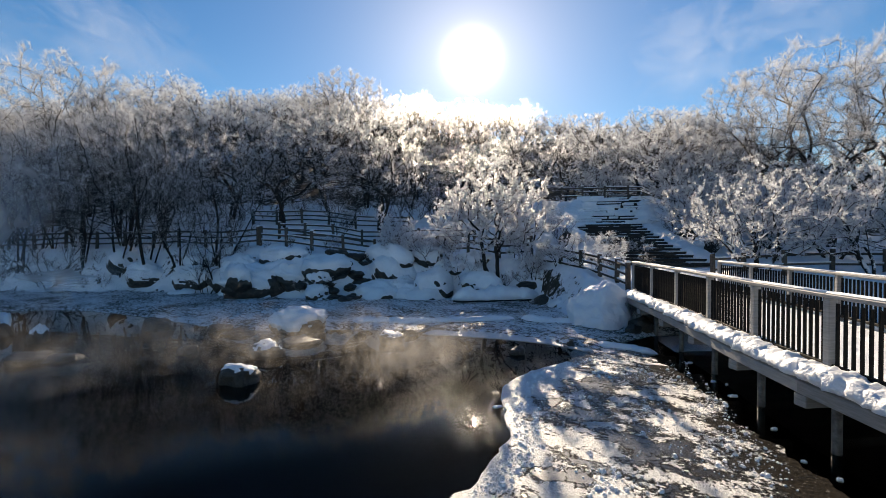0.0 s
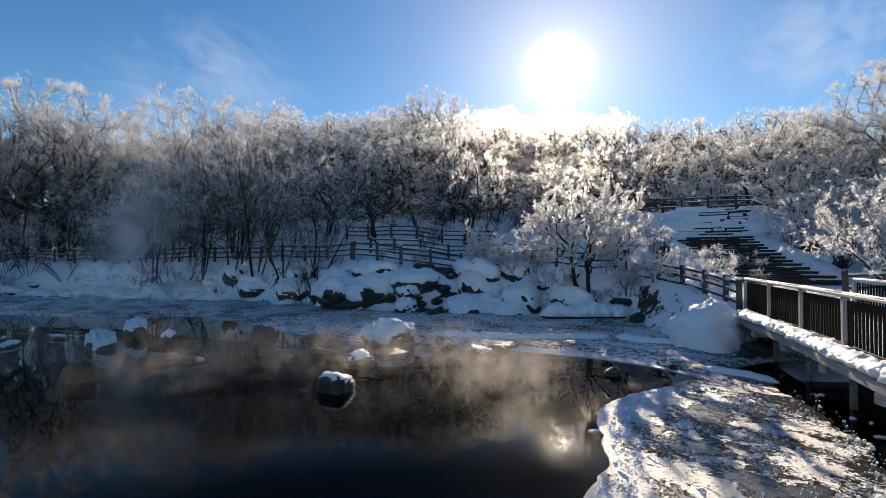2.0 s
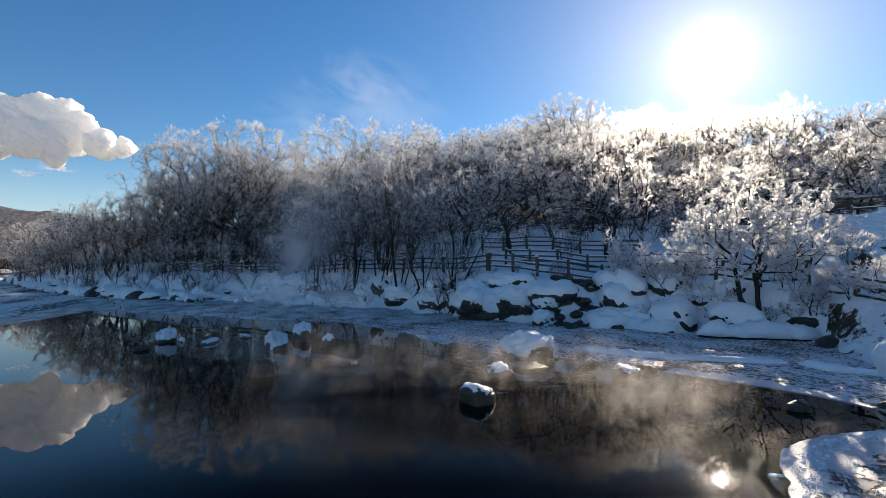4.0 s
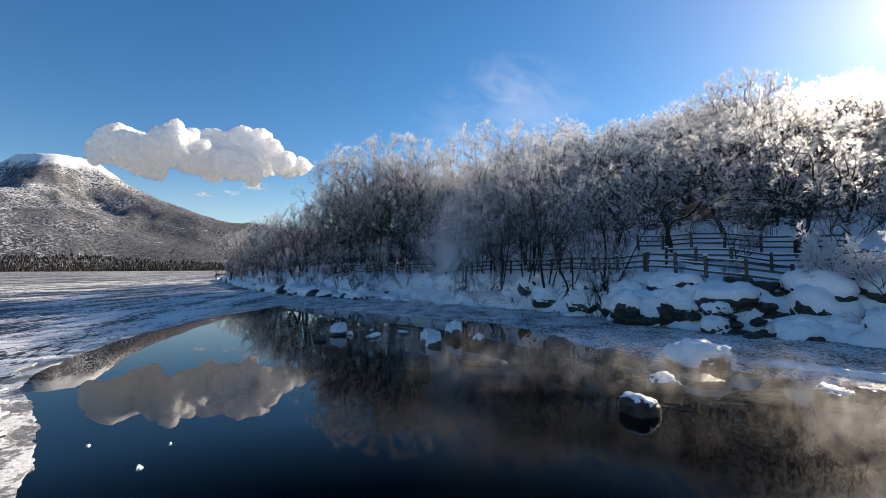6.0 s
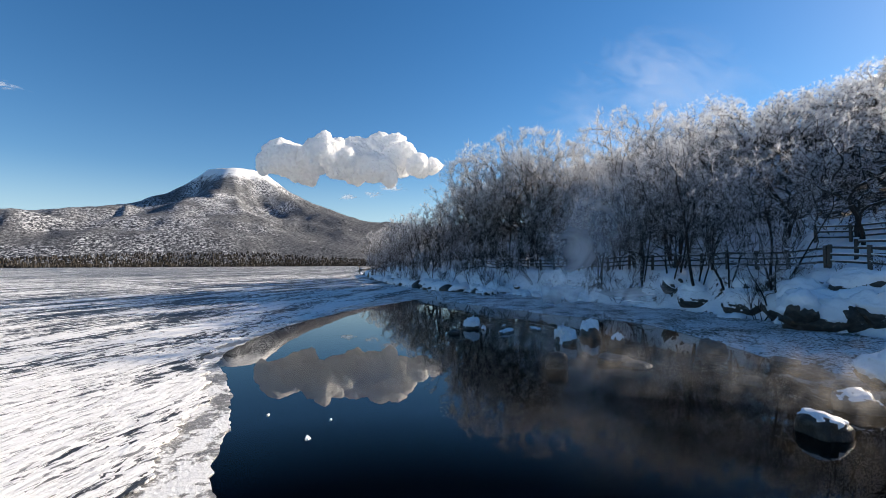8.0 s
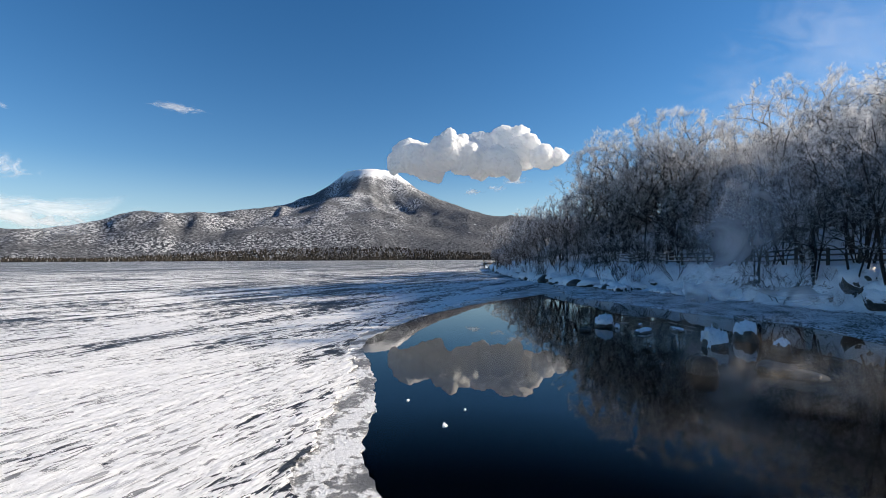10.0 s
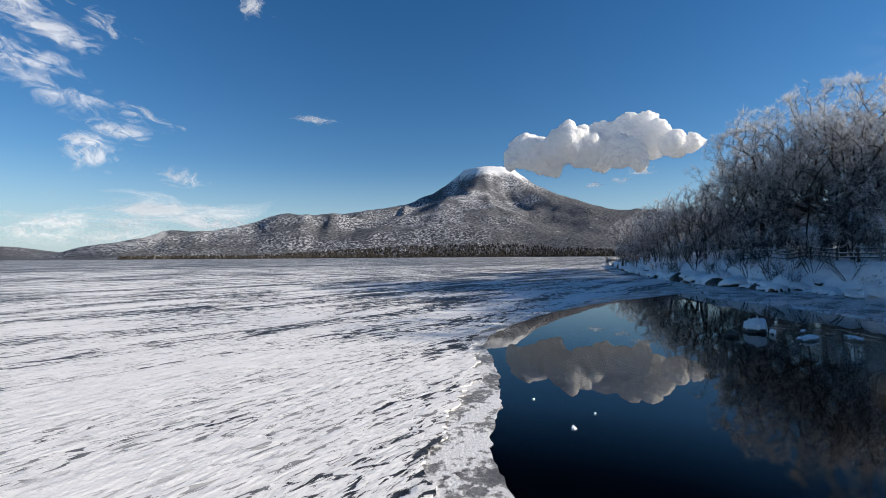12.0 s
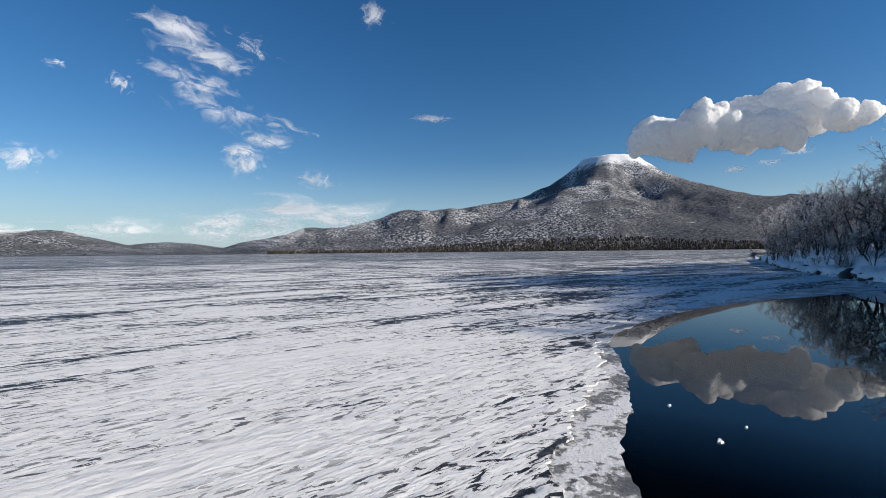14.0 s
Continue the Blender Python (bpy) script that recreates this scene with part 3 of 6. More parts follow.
# water: one level sheet over the whole lake
ring_sheet("water", [polar(a, 4800) for a in range(0, 360, 6)], 0.0, 0.004, M_WATER, "still dark open water, mirror smooth", "water")

# the frozen lake, from the open pool out to the far shore
EDGE = smooth_line([(-4.6, -1.2), (-6.42, -1.34), (-6.9, -1.7), (-8.6, -2.0), (-10.95, -2.16), (-12.8, -2.6), (-14.9, -3.2), (-16.4, -3.7), (-18.6, -3.65), (-21.2, -3.1), (-26.0, -1.8), (-31.6, 1.1), (-36.4, 4.5), (-41, 8.0), (-44, 11.5)])
SNOW_EDGE = smooth_line([(-3.0, -2.2), (-5.2, -2.35), (-7.4, -2.75), (-9.6, -2.9), (-12.6, -3.15), (-15.0, -3.75), (-17.0, -4.15), (-19.5, -4.0), (-23.5, -3.2), (-29.0, -0.7), (-33.5, 0.6), (-40.0, 3.6), (-48, 7.5), (-55, 10.5)])
FAR = [polar(a, 104) for a in (84.9,)] + [polar(a, 2600) for a in (86.8, 95, 105, 115, 125, 135, 145, 155, 165, 175)] + [polar(178, 60), polar(176, 3.2)]
ring_sheet("shore_ice", roughened(EDGE, 0.12, 0.14, 2.0) + [(-58, 12)] + FAR[:1] + [polar(90, 200), polar(170, 200), polar(178, 60), polar(176, 2.6)], 0.012, 0.03, M_THIN, "thin grey shore ice with crumbs of frost")
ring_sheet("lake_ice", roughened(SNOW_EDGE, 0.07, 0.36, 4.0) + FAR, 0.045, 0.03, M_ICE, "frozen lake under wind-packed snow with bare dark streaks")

# dusted ice between the pool, the bank and the footbridge
BAY = smooth_line([(-2.6, 2.6), (-1.75, 4.2), (-1.36, 5.02), (-1.02, 5.7), (-0.95, 6.6), (-1.1, 7.97), (-1.42, 8.9), (-1.1, 10.2), (-0.25, 11.5), (0.54, 12.46)])
ring_sheet("bay_ice", roughened(BAY, 0.10, 0.10, 6.0) + [(0.3, 12.75), (-0.7, 13.4), (-2.1, 13.75), (-4.6, 13.8), (-4.4, 14.6), (0.5, 15.0), (1.5, 13.2)] + roughened([(1.5, 13.2), (1.8, 12.2), (2.2, 11.6), (2.35, 10.4), (2.5, 9.1), (2.55, 7.9), (2.8, 7.3), (2.9, 6.3), (3.1, 4.0)], 0.06, 0.26, 8.0) + [(4.0, 2.0), (2.0, 1.0), (-1.2, 1.4)],
           0.02, 0.04, M_DUSTED, "ice dusted with patchy snow beside the footbridge")


# ---------------------------------------------------------------- mountain across the lake
cone_z = lerp_table([(0, 806), (235, 812), (285, 770), (400, 690), (560, 600), (700, 540), (990, 450), (1200, 380), (1800, 190), (2400, 40), (2700, 0)])
left_el = lerp_table([(104, 5.0), (107, 6.0), (111.8, 6.35), (115.9, 5.4), (119.3, 5.3), (122, 4.0), (126, 2.6), (131, 1.2), (138, 0)])
near_el = lerp_table([(99, 0), (104, 1.7), (108, 2.9), (112, 3.4), (116, 4.4), (119.5, 5.35), (124.5, 5.1), (128.8, 3.9), (132.3, 3.1), (136.6, 2.85), (139.1, 2.1), (144.2, 1.1), (147, 0.2)])


def mountain_z(az, r):
    x, y = polar(az, r)
    px, py = polar(100.3, 4400)
    dx, dy = x - px, y - py
    d = math.hypot(dx, dy)
    # heading on the cone seen from the lake: 0 towards it, positive to the north side
    towards, across = -(dx * px + dy * py) / 4400.0, (dx * py - dy * px) / 4400.0
    phi = math.degrees(math.atan2(across, towards))
    z = cone_z(d)
    grow = min(1.0, max(0.0, d - 240) / 550.0) * max(0.0, 1 - d / 2600.0)
    for p0, w, deep in ((-46, 17, 300), (16, 13, 190), (58, 14, 150), (-80, 8, 60)):
        z -= deep * grow * math.exp(-((phi - p0 + 7 * noise.noise((d * 0.003, p0, 0))) / w) ** 2)
    z -= 80 * grow * abs(noise.noise((phi * 0.09, d * 0.0012, 4.0)))
    for table, r0, front, back in ((left_el, 3500, 560, 500), (near_el, 2950, 420, 500)):
        lie = r - r0 - 160 * noise.noise((az * 0.16, r0, 0.0))
        b = math.tan(radians(table(az))) * r0 * math.exp(-(lie / (front if lie < 0 else back)) ** 2)
        b *= 1 - 0.35 * abs(noise.noise((az * 0.42 + r * 0.0006, r * 0.0008, r0))) * min(1.0, max(0.0, -lie) / 250.0)
        z = max(z, b) + 22 * math.exp(-abs(z - b) / 45.0) * max(0.0, min(1.0, min(z, b) / 120.0))
    for a0, r0, h, wa, wr in ((161, 4500, 185, 7.0, 500), (151, 4650, 100, 7, 450), (172, 4300, 200, 9, 600), (88, 3300, 90, 8, 600)):
        z = max(z, h * math.exp(-((az - a0) / wa) ** 2 - ((r - r0) / wr) ** 2))
    z += 26 * noise.fractal((x * 0.0035, y * 0.0035, 0), 1.0, 2.0, 4) * min(1.0, z / 200.0) * (0.25 if d < 320 else 1.0)
    shore = 2080 + 90 * noise.noise((az * 0.12, 0, 0)) + max(0.0, az - 141) * 75
    k = min(1.0, max(0.0, (r - shore) / 500.0))
    return -3 + (z + 3) * k * k * (3 - 2 * k) + (4 if r > shore else 0)


def build_mountain():
    azs, rs = list(np.arange(60, 182.1, 0.3)), list(np.arange(1950, 4951, 30))
    verts, faces = [], []
    for a in azs:
        for r in rs:
            verts.append((*polar(a, r), mountain_z(a, r)))
    nr = len(rs)
    for i in range(len(azs) - 1):
        for k in range(nr - 1):
            q = i * nr + k
            faces.append((q, q + nr, q + nr + 1, q + 1))
    me = mesh_from("mountain", verts, faces, M_MOUNTAIN, True)
    ob = tagged(new("mountain", me), "forested volcano with a white summit across the lake", "mountain", kind="structure")
    return ob


build_mountain()


# ---------------------------------------------------------------- trees
def tube_arrays(segs, sides, tip=False):
    """Vertices and faces of tapered tubes, or of cones that end in a point."""
    if not segs:
        return np.zeros((0, 3)), []
    a = np.array([s[0] for s in segs]); b = np.array([s[1] for s in segs])
    r0 = np.array([s[2] for s in segs])[:, None]; r1 = np.array([s[3] for s in segs])[:, None]
    d = b - a
    d /= np.linalg.norm(d, axis=1, keepdims=True) + 1e-9
    ref = np.where(np.abs(d[:, 2:3]) > 0.9, np.array([[1.0, 0, 0]]), np.array([[0, 0, 1.0]]))
    u = np.cross(d, ref); u /= np.linalg.norm(u, axis=1, keepdims=True) + 1e-9
    w = np.cross(d, u)
    n = len(segs)
    rings = []
    for k in range(sides):
        c, s = math.cos(2 * math.pi * k / sides), math.sin(2 * math.pi * k / sides)
        rings.append(a + (u * c + w * s) * r0)
    if tip:
        verts = np.stack(rings + [b], 1).reshape(-1, 3)
        m = sides + 1
        faces = [(i * m + k, i * m + (k + 1) % sides, i * m + sides) for i in range(n) for k in range(sides)]
    else:
        for k in range(sides):
            c, s = math.cos(2 * math.pi * k / sides), math.sin(2 * math.pi * k / sides)
            rings.append(b + (u * c + w * s) * r1)
        verts = np.stack(rings, 1).reshape(-1, 3)
        m = sides * 2
        faces = [(i * m + k, i * m + (k + 1) % sides, i * m + sides + (k + 1) % sides, i * m + sides + k) for i in range(n) for k in range(sides)]
    return verts, faces


def blade_arrays(segs, seed):
    """Twigs with their feathers of rime: slips that taper to a point, turned at random."""
    q = np.random.default_rng(seed)
    a = np.array([s[0] for s in segs]); b = np.array([s[1] for s in segs])
    r = np.array([s[2] for s in segs])[:, None]
    d = b - a
    side = np.cross(d, q.normal(size=d.shape))
    side /= np.linalg.norm(side, axis=1, keepdims=True) + 1e-9
    verts = np.stack([a - side * r, a + side * r, b], 1).reshape(-1, 3)
    return verts, [(3 * i, 3 * i + 1, 3 * i + 2) for i in range(len(segs))]


def joined(name, groups, material, smooth=False):
    verts, faces, base = [], [], 0
    for v, f in groups:
        verts.append(v)
        faces += [tuple(i + base for i in q) for q in f]
        base += len(v)
    return mesh_from(name, np.concatenate(verts).tolist(), faces, material, smooth)


class Tree:
    """Grows one tree: wood goes into limbs, the fine end into sprays and twigs."""

    def __init__(self, seed, **p):
        self.rng = random.Random(seed)
        self.p = dict(height=8.0, stems=1, trunk_r=0.14, bare=0.35, limbs=10, subs=7, fine=5, twigs=8, limb_len=0.45, spread=55, up=0.10, gnarl=0.25,
                      twig_len=0.34, twig_r=0.014, lean=0.1, flat=1.0, droop=0.0, leader=0.8)
        self.p.update(p)
        self.wood, self.thin, self.tips, self.marks = [], [], [], []
        self.sprays = []

    def turned(self, d, angle):
        rng = self.rng
        side = d.orthogonal().normalized()
        side.rotate(Matrix.Rotation(rng.uniform(0, 2 * math.pi), 3, d))
        return (d * math.cos(angle) + side * math.sin(angle)).normalized()

    def line(self, p, d, length, r, nseg, store, taper=0.8, up=None):
        pts = [(p.copy(), d.copy(), r)]
        for i in range(nseg):
            g = self.p["gnarl"]
            d = (d + Vector((self.rng.gauss(0, g), self.rng.gauss(0, g), self.rng.gauss(0, g * 0.7))) + Vector((0, 0, self.p["up"] if up is None else up))).normalized()
            q = p + d * (length / nseg)
            rr = max(r * (1 - taper * (i + 1) / nseg), 0.006)
            store.append((tuple(p), tuple(q), pts[-1][2], rr))
            pts.append((q.copy(), d.copy(), rr))
            p = q
        return pts

    def grow(self):
        P, rng = self.p, self.rng
        for s in range(P["stems"]):
            self.marks.append(len(self.wood))
            ang = rng.uniform(0, 2 * math.pi)
            lean = P["lean"] * (1 if P["stems"] == 1 else rng.uniform(0.6, 1.6))
            d = Vector((math.cos(ang) * lean, math.sin(ang) * lean, 1)).normalized()
            h = P["height"] * rng.uniform(0.72, 1.0) if s else P["height"] * 0.9
            off = 0.0 if P["stems"] == 1 else rng.uniform(0.05, 0.3)
            base = Vector((math.cos(ang) * off, math.sin(ang) * off, -0.25))
            trunk = self.line(base, d, h * P["leader"], P["trunk_r"] * rng.uniform(0.75, 1.1), 9, self.wood, 0.85, 0.05)
            n = max(3, P["limbs"] // P["stems"])
            for k in range(n):
                f = P["bare"] + (1 - P["bare"]) * (k + rng.random()) / n
                i = min(8, int(f * 9)); t = f * 9 - i
                p = trunk[i][0].lerp(trunk[i + 1][0], t)
                length = h * P["limb_len"] * (1.1 - 0.45 * (f - P["bare"]) / (1.001 - P["bare"])) * rng.uniform(0.7, 1.2)
                dd = self.turned(trunk[i][1], radians(P["spread"] * rng.uniform(0.7, 1.25)))
                dd.z = dd.z * P["flat"] + (0.1 if P["flat"] < 1 else 0)
                self.limb(p, dd.normalized(), length, max(trunk[i][2] * 0.6, 0.02))
        return self

    def limb(self, p, d, length, r):
        P, rng = self.p, self.rng
        pts = self.line(p, d, length, r, 5, self.wood, 0.8)
        for k in range(P["subs"]):
            f = 0.2 + 0.8 * (k + rng.random()) / P["subs"]
            i = min(4, int(f * 5)); t = f * 5 - i
            q = pts[i][0].lerp(pts[i + 1][0], t)
            self.sub(q, self.turned(pts[i][1], radians(rng.uniform(25, 65))), length * rng.uniform(0.28, 0.5), max(pts[i][2] * 0.55, 0.010))

    def sub(self, p, d, length, r):
        P, rng = self.p, self.rng
        pts = self.line(p, d, length, r, 3, self.thin, 0.7)
        for k in range(P["fine"]):
            f = 0.15 + 0.85 * (k + rng.random()) / P["fine"]
            i = min(2, int(f * 3)); t = f * 3 - i
            q = pts[i][0].lerp(pts[i + 1][0], t)
            self.spray(q, self.turned(pts[i][1], radians(rng.uniform(20, 60))), P["twig_len"] * rng.uniform(1.0, 2.0))

    def spray(self, p, d, length):
        P, rng = self.p, self.rng
        pts = self.line(p, d, length, P["twig_r"] * 1.1, 2, self.sprays, 0.4, P["up"] - P["droop"])
        for k in range(P["twigs"]):
            f = 0.1 + 0.9 * (k + rng.random()) / P["twigs"]
            i = min(1, int(f * 2)); t = f * 2 - i
            q = pts[i][0].lerp(pts[i + 1][0], t)
            dd = self.turned(pts[i][1], radians(rng.uniform(20, 75)))
            e = q + dd * P["twig_len"] * rng.uniform(0.5, 1.2)
            self.tips.append((tuple(q), tuple(e), P["twig_r"] * rng.uniform(0.7, 1.3), 0.0))


class DomeTree(Tree):
    """Branches reach out one by one to tips spread through a lumpy dome; wood thickens with the tips it feeds."""

    def tip(self):
        P, rng = self.p, self.rng
        d = Vector((rng.gauss(0, 1), rng.gauss(0, 1), rng.gauss(P["top"], 0.75))).normalized()
        shell = rng.uniform(0.84, 1.0) if rng.random() < P["shell"] else rng.uniform(0.35, 0.84)
        s = shell * (1 + P["lumpy"] * noise.noise(d * 2.3 + Vector((self.seed, 0, 0))))
        H, low = P["height"], P["height"] * P["low"]
        zc = low + (H - low) * 0.40
        return Vector((d.x * s * P["wide"] * H, d.y * s * P["wide"] * H, zc + d.z * s * ((H - zc) if d.z > 0 else (zc - low))))

    def grow(self):
        P, rng = self.p, self.rng
        H = P["height"]
        self.seed = rng.uniform(0, 50)
        at, way, parent, stem, run = [], [], [], [], []
        spin = rng.uniform(0, 6.283)
        for s in range(P["stems"]):
            ang = spin + 6.283 * s / P["stems"] + rng.uniform(-0.5, 0.5)
            lean = P["lean"] * rng.uniform(0.7, 1.3)
            d = Vector((math.cos(ang) * lean, math.sin(ang) * lean, 1)).normalized()
            off = 0.0 if P["stems"] == 1 else 0.14
            p = Vector((math.cos(ang) * off, math.sin(ang) * off, -0.3))
            steps = 8
            for k in range(steps + 1):
                at.append(p.copy()); way.append(d.copy()); stem.append(s); parent.append(-1 if k == 0 else len(at) - 2); run.append(H * P["rise"] * k / steps)
                d = (d + Vector((rng.gauss(0, P["gnarl"] * 0.6), rng.gauss(0, P["gnarl"] * 0.6), 0.05))).normalized()
                p = p + d * (H * P["rise"] * rng.uniform(0.9, 1.1) / steps)
        first = H * P["clear"]
        tips = sorted((self.tip() for _ in range(P["tips"])), key=lambda t: (t - Vector((0, 0, H * P["clear"]))).length)
        ends = []
        for t in tips:
            pos = np.array([tuple(q) for q in at])
            gap = np.array(tuple(t)) - pos
            cost = np.linalg.norm(gap, axis=1) + 1.2 * np.maximum(0, pos[:, 2] - t.z) + np.where(pos[:, 2] < first, 50.0, 0.0) + 0.45 * np.array(run)
            n = int(np.argmin(cost))
            L = (t - at[n]).length
            mid = at[n] + way[n] * (L * P["bend"]) + Vector((0, 0, L * P["arch"]))
            k = max(2, min(5, int(L / 0.5)))
            last = n
            for i in range(1, k + 1):
                f = i / k
                q = at[n] * (1 - f) ** 2 + mid * (2 * f * (1 - f)) + t * f * f
                if i < k:
                    q += Vector((rng.gauss(0, 1), rng.gauss(0, 1), rng.gauss(0, 1))) * (P["gnarl"] * L / k * 0.5)
                at.append(q); way.append((q - at[last]).normalized()); parent.append(last); stem.append(stem[n]); run.append(run[last] + L / k)
                last = len(at) - 1
            ends.append((last, k))
        load = [0] * len(at)
        for e, _ in ends:
            while e >= 0:
                load[e] += 1
                e = parent[e]
        total = max(load)
        thick = [max(0.010, P["trunk_r"] * (c / total) ** 0.54) for c in load]
        for s in range(P["stems"]):
            self.marks.append(len(self.wood))
            for i in range(len(at)):
                if parent[i] >= 0 and stem[i] == s and load[i]:
                    r0 = min(thick[parent[i]], thick[i] * 1.5)
                    (self.wood if load[i] > P["tips"] * 0.022 else self.thin).append((tuple(at[parent[i]]), tuple(at[i]), r0, thick[i]))
        for e, k in ends:
            for n in range(P["sprays"]):
                i = e
                for _ in range(n % 3):
                    i = parent[i] if parent[parent[i]] >= 0 else i
                f = rng.random()
                q = at[i].lerp(at[parent[i]], f)
                out = Vector((q.x, q.y, q.z - H * (P["low"] + 0.25 * (1 - P["low"])))).normalized()
                d = (way[i] * 0.6 + out * 0.8).normalized()
                self.spray(q, self.turned(d, radians(rng.uniform(10, 80))), P["twig_len"] * rng.uniform(0.7, 1.5))
        return self


def tree_template(name, seed, bark, twig, label, category="tree", group="", **p):
    if "tips" in p:
        t = DomeTree(seed, **{"stems": 1, "wide": 0.44, "low": 0.25, "rise": 0.5, "lumpy": 0.35, "arch": 0.05, "clear": 0.25, "top": 0.25, "shell": 0.7, "bend": 0.38, **p}).grow()
    else:
        t = Tree(seed, **p).grow()
    ob = thing(name, label, category, group=group)
    sides = 3 if name == "ridge_tree" else 5 if p.get("trunk_r", 0.14) > 0.13 else 4
    ends = t.marks[1:] + [len(t.wood)]
    for a, b in zip(t.marks, ends):
        part("trunk" if len(ends) == 1 else "stem", joined("trunk", [tube_arrays(t.wood[a:b], sides)], bark, True), ob)
    part("branchwork", joined("branchwork", [tube_arrays(t.thin, 3)], bark, True), ob)["kind"] = "stuff"
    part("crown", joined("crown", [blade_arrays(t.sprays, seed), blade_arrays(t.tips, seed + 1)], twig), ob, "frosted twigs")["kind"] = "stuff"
    return ob


class Grove:
    """Template trees of one kind; the first use of each stands itself, later uses are copies."""

    def __init__(self, templates):
        self.templates, self.used = templates, [False] * len(templates)

    def plant(self, i, x, y, size=1.0, turn=0.0, tilt=(0, 0), z=None, label=""):
        i %= len(self.templates)
        m = pose(x, y, ground_z(x, y) if z is None else z, tilt[0], tilt[1], turn) @ Matrix.Diagonal((size, size, size, 1))
        if self.used[i]:
            ob = copy_thing(self.templates[i], m)
            if self.templates[i].scale != Vector((1, 1, 1)):
                ob.matrix_basis = m
        else:
            ob, self.used[i] = self.templates[i], True
            ob.matrix_basis = m
        if label:
            ob["label"] = label
        return ob


rng = random.Random(11)

# hillside trees, gnarled and spreading
HILL = Grove([tree_template("hillside_tree", 100 + k, M_BARK, M_TWIG_MID if k < 3 else M_TWIG_HIGH, "gnarled bare hillside tree white with hoar frost", group="hillside trees",
                            height=7.0 + 0.4 * k, stems=1 + k % 2, trunk_r=0.17, clear=0.22, low=0.36, wide=0.56, rise=0.40, tips=190, gnarl=0.20, lean=0.28, lumpy=0.45, top=0.45, shell=0.75,
                            sprays=7, twigs=9, twig_len=0.22, twig_r=0.014)
              for k in range(6)])
# slender shore trees with several stems
SHORE = Grove([tree_template("shore_tree", 200 + k, M_BARK, M_TWIG_LOW, "slender many-stemmed shore tree with grey frosted twigs", group="shore trees",
                             height=11.5 + 0.8 * k, stems=3, trunk_r=0.11, clear=0.18, low=0.20, wide=0.32, rise=0.58, bend=0.3, tips=150, gnarl=0.14, lean=0.24, lumpy=0.3, shell=0.6,
                             sprays=6, twigs=9, twig_len=0.36, twig_r=0.010)
               for k in range(5)])
# lower brush on the bank
BRUSH = Grove([tree_template("bank_shrub", 300 + k, M_BARK, M_TWIG_LOW, "bare brown bank shrub with thin frost", "shrub", "bank shrubs",
                             height=3.2 + 0.5 * k, stems=5, trunk_r=0.03, limbs=20, subs=4, fine=3, twigs=4, limb_len=0.32, spread=34, gnarl=0.17, up=0.1, lean=0.35, bare=0.15, twig_len=0.2, twig_r=0.012)
               for k in range(4)])
WHITE = Grove([tree_template("frosted_shrub", 400 + k, M_BARK_RIME, M_TWIG_FULL, "low shrub thick with white hoar frost", "shrub", "frosted shrubs",
                             height=2.6, stems=4, trunk_r=0.035, limbs=20, subs=6, fine=5, twigs=8, limb_len=0.5, spread=50, gnarl=0.2, up=0.08, lean=0.45, bare=0.2, twig_len=0.13, twig_r=0.017)
               for k in range(3)])
FAR_TREES = Grove([tree_template("ridge_tree", 500 + k, M_BARK, M_TWIG_LOW if k < 2 else M_TWIG_MID if k < 3 else M_TWIG_HIGH, "distant frosted tree on the ridge", group="ridge trees",
                                 height=7.2 + 0.5 * k, trunk_r=0.17, clear=0.2, low=0.24, wide=0.48, rise=0.4, tips=56, gnarl=0.2, lean=0.1, lumpy=0.4, top=0.4, shell=0.8,
                                 sprays=5, twigs=10, twig_len=0.44, twig_r=0.019)
                   for k in range(4)])

# round-crowned trees on the headland
DOME = Grove([tree_template("headland_tree", 250 + k, M_BARK, M_TWIG_LOW, "round-crowned grey frosted tree on the headland", group="headland trees",
                            height=11.5 + 0.8 * k, stems=2, trunk_r=0.20, clear=0.2, low=0.30, wide=0.42, rise=0.42, bend=0.25, tips=230, gnarl=0.12, lean=0.16, lumpy=0.22, top=0.4, shell=0.75,
                            sprays=7, twigs=11, twig_len=0.34, twig_r=0.009)
              for k in range(3)])

skyline = lerp_table([(-30, 15), (-26.7, 17), (-23.9, 18.2), (-17.2, 17.9), (-13.7, 16.3), (-11.2, 13.9), (-8, 13), (-2.5, 14.1), (2.8, 15.5), (8.7, 17.1), (15, 17.7), (24.6, 18.2),
                      (28.1, 20.1), (30.9, 19.3), (35.8, 17.7), (41.5, 18.6), (46, 18.1), (49.8, 17.3), (52.8, 18.9), (55.2, 18.5), (57.4, 15.8), (60.5, 13.8), (62.5, 14.6), (66.6, 16.2),
                      (70.4, 15.1), (74.2, 13.0), (77.9, 10.4), (81.1, 9.4), (83.5, 6.2), (85, 5.0), (86, 4.3)])
CROWN = {}


def crown_top(ob):
    """Height of a template tree."""
    if ob.name not in CROWN:
        crown = [o for o in ob.children if o.name.startswith("crown")][0]
        co = np.empty(len(crown.data.vertices) * 3)
        crown.data.vertices.foreach_get("co", co)
        CROWN[ob.name] = float(np.percentile(co[2::3], 99.7))
    return CROWN[ob.name]


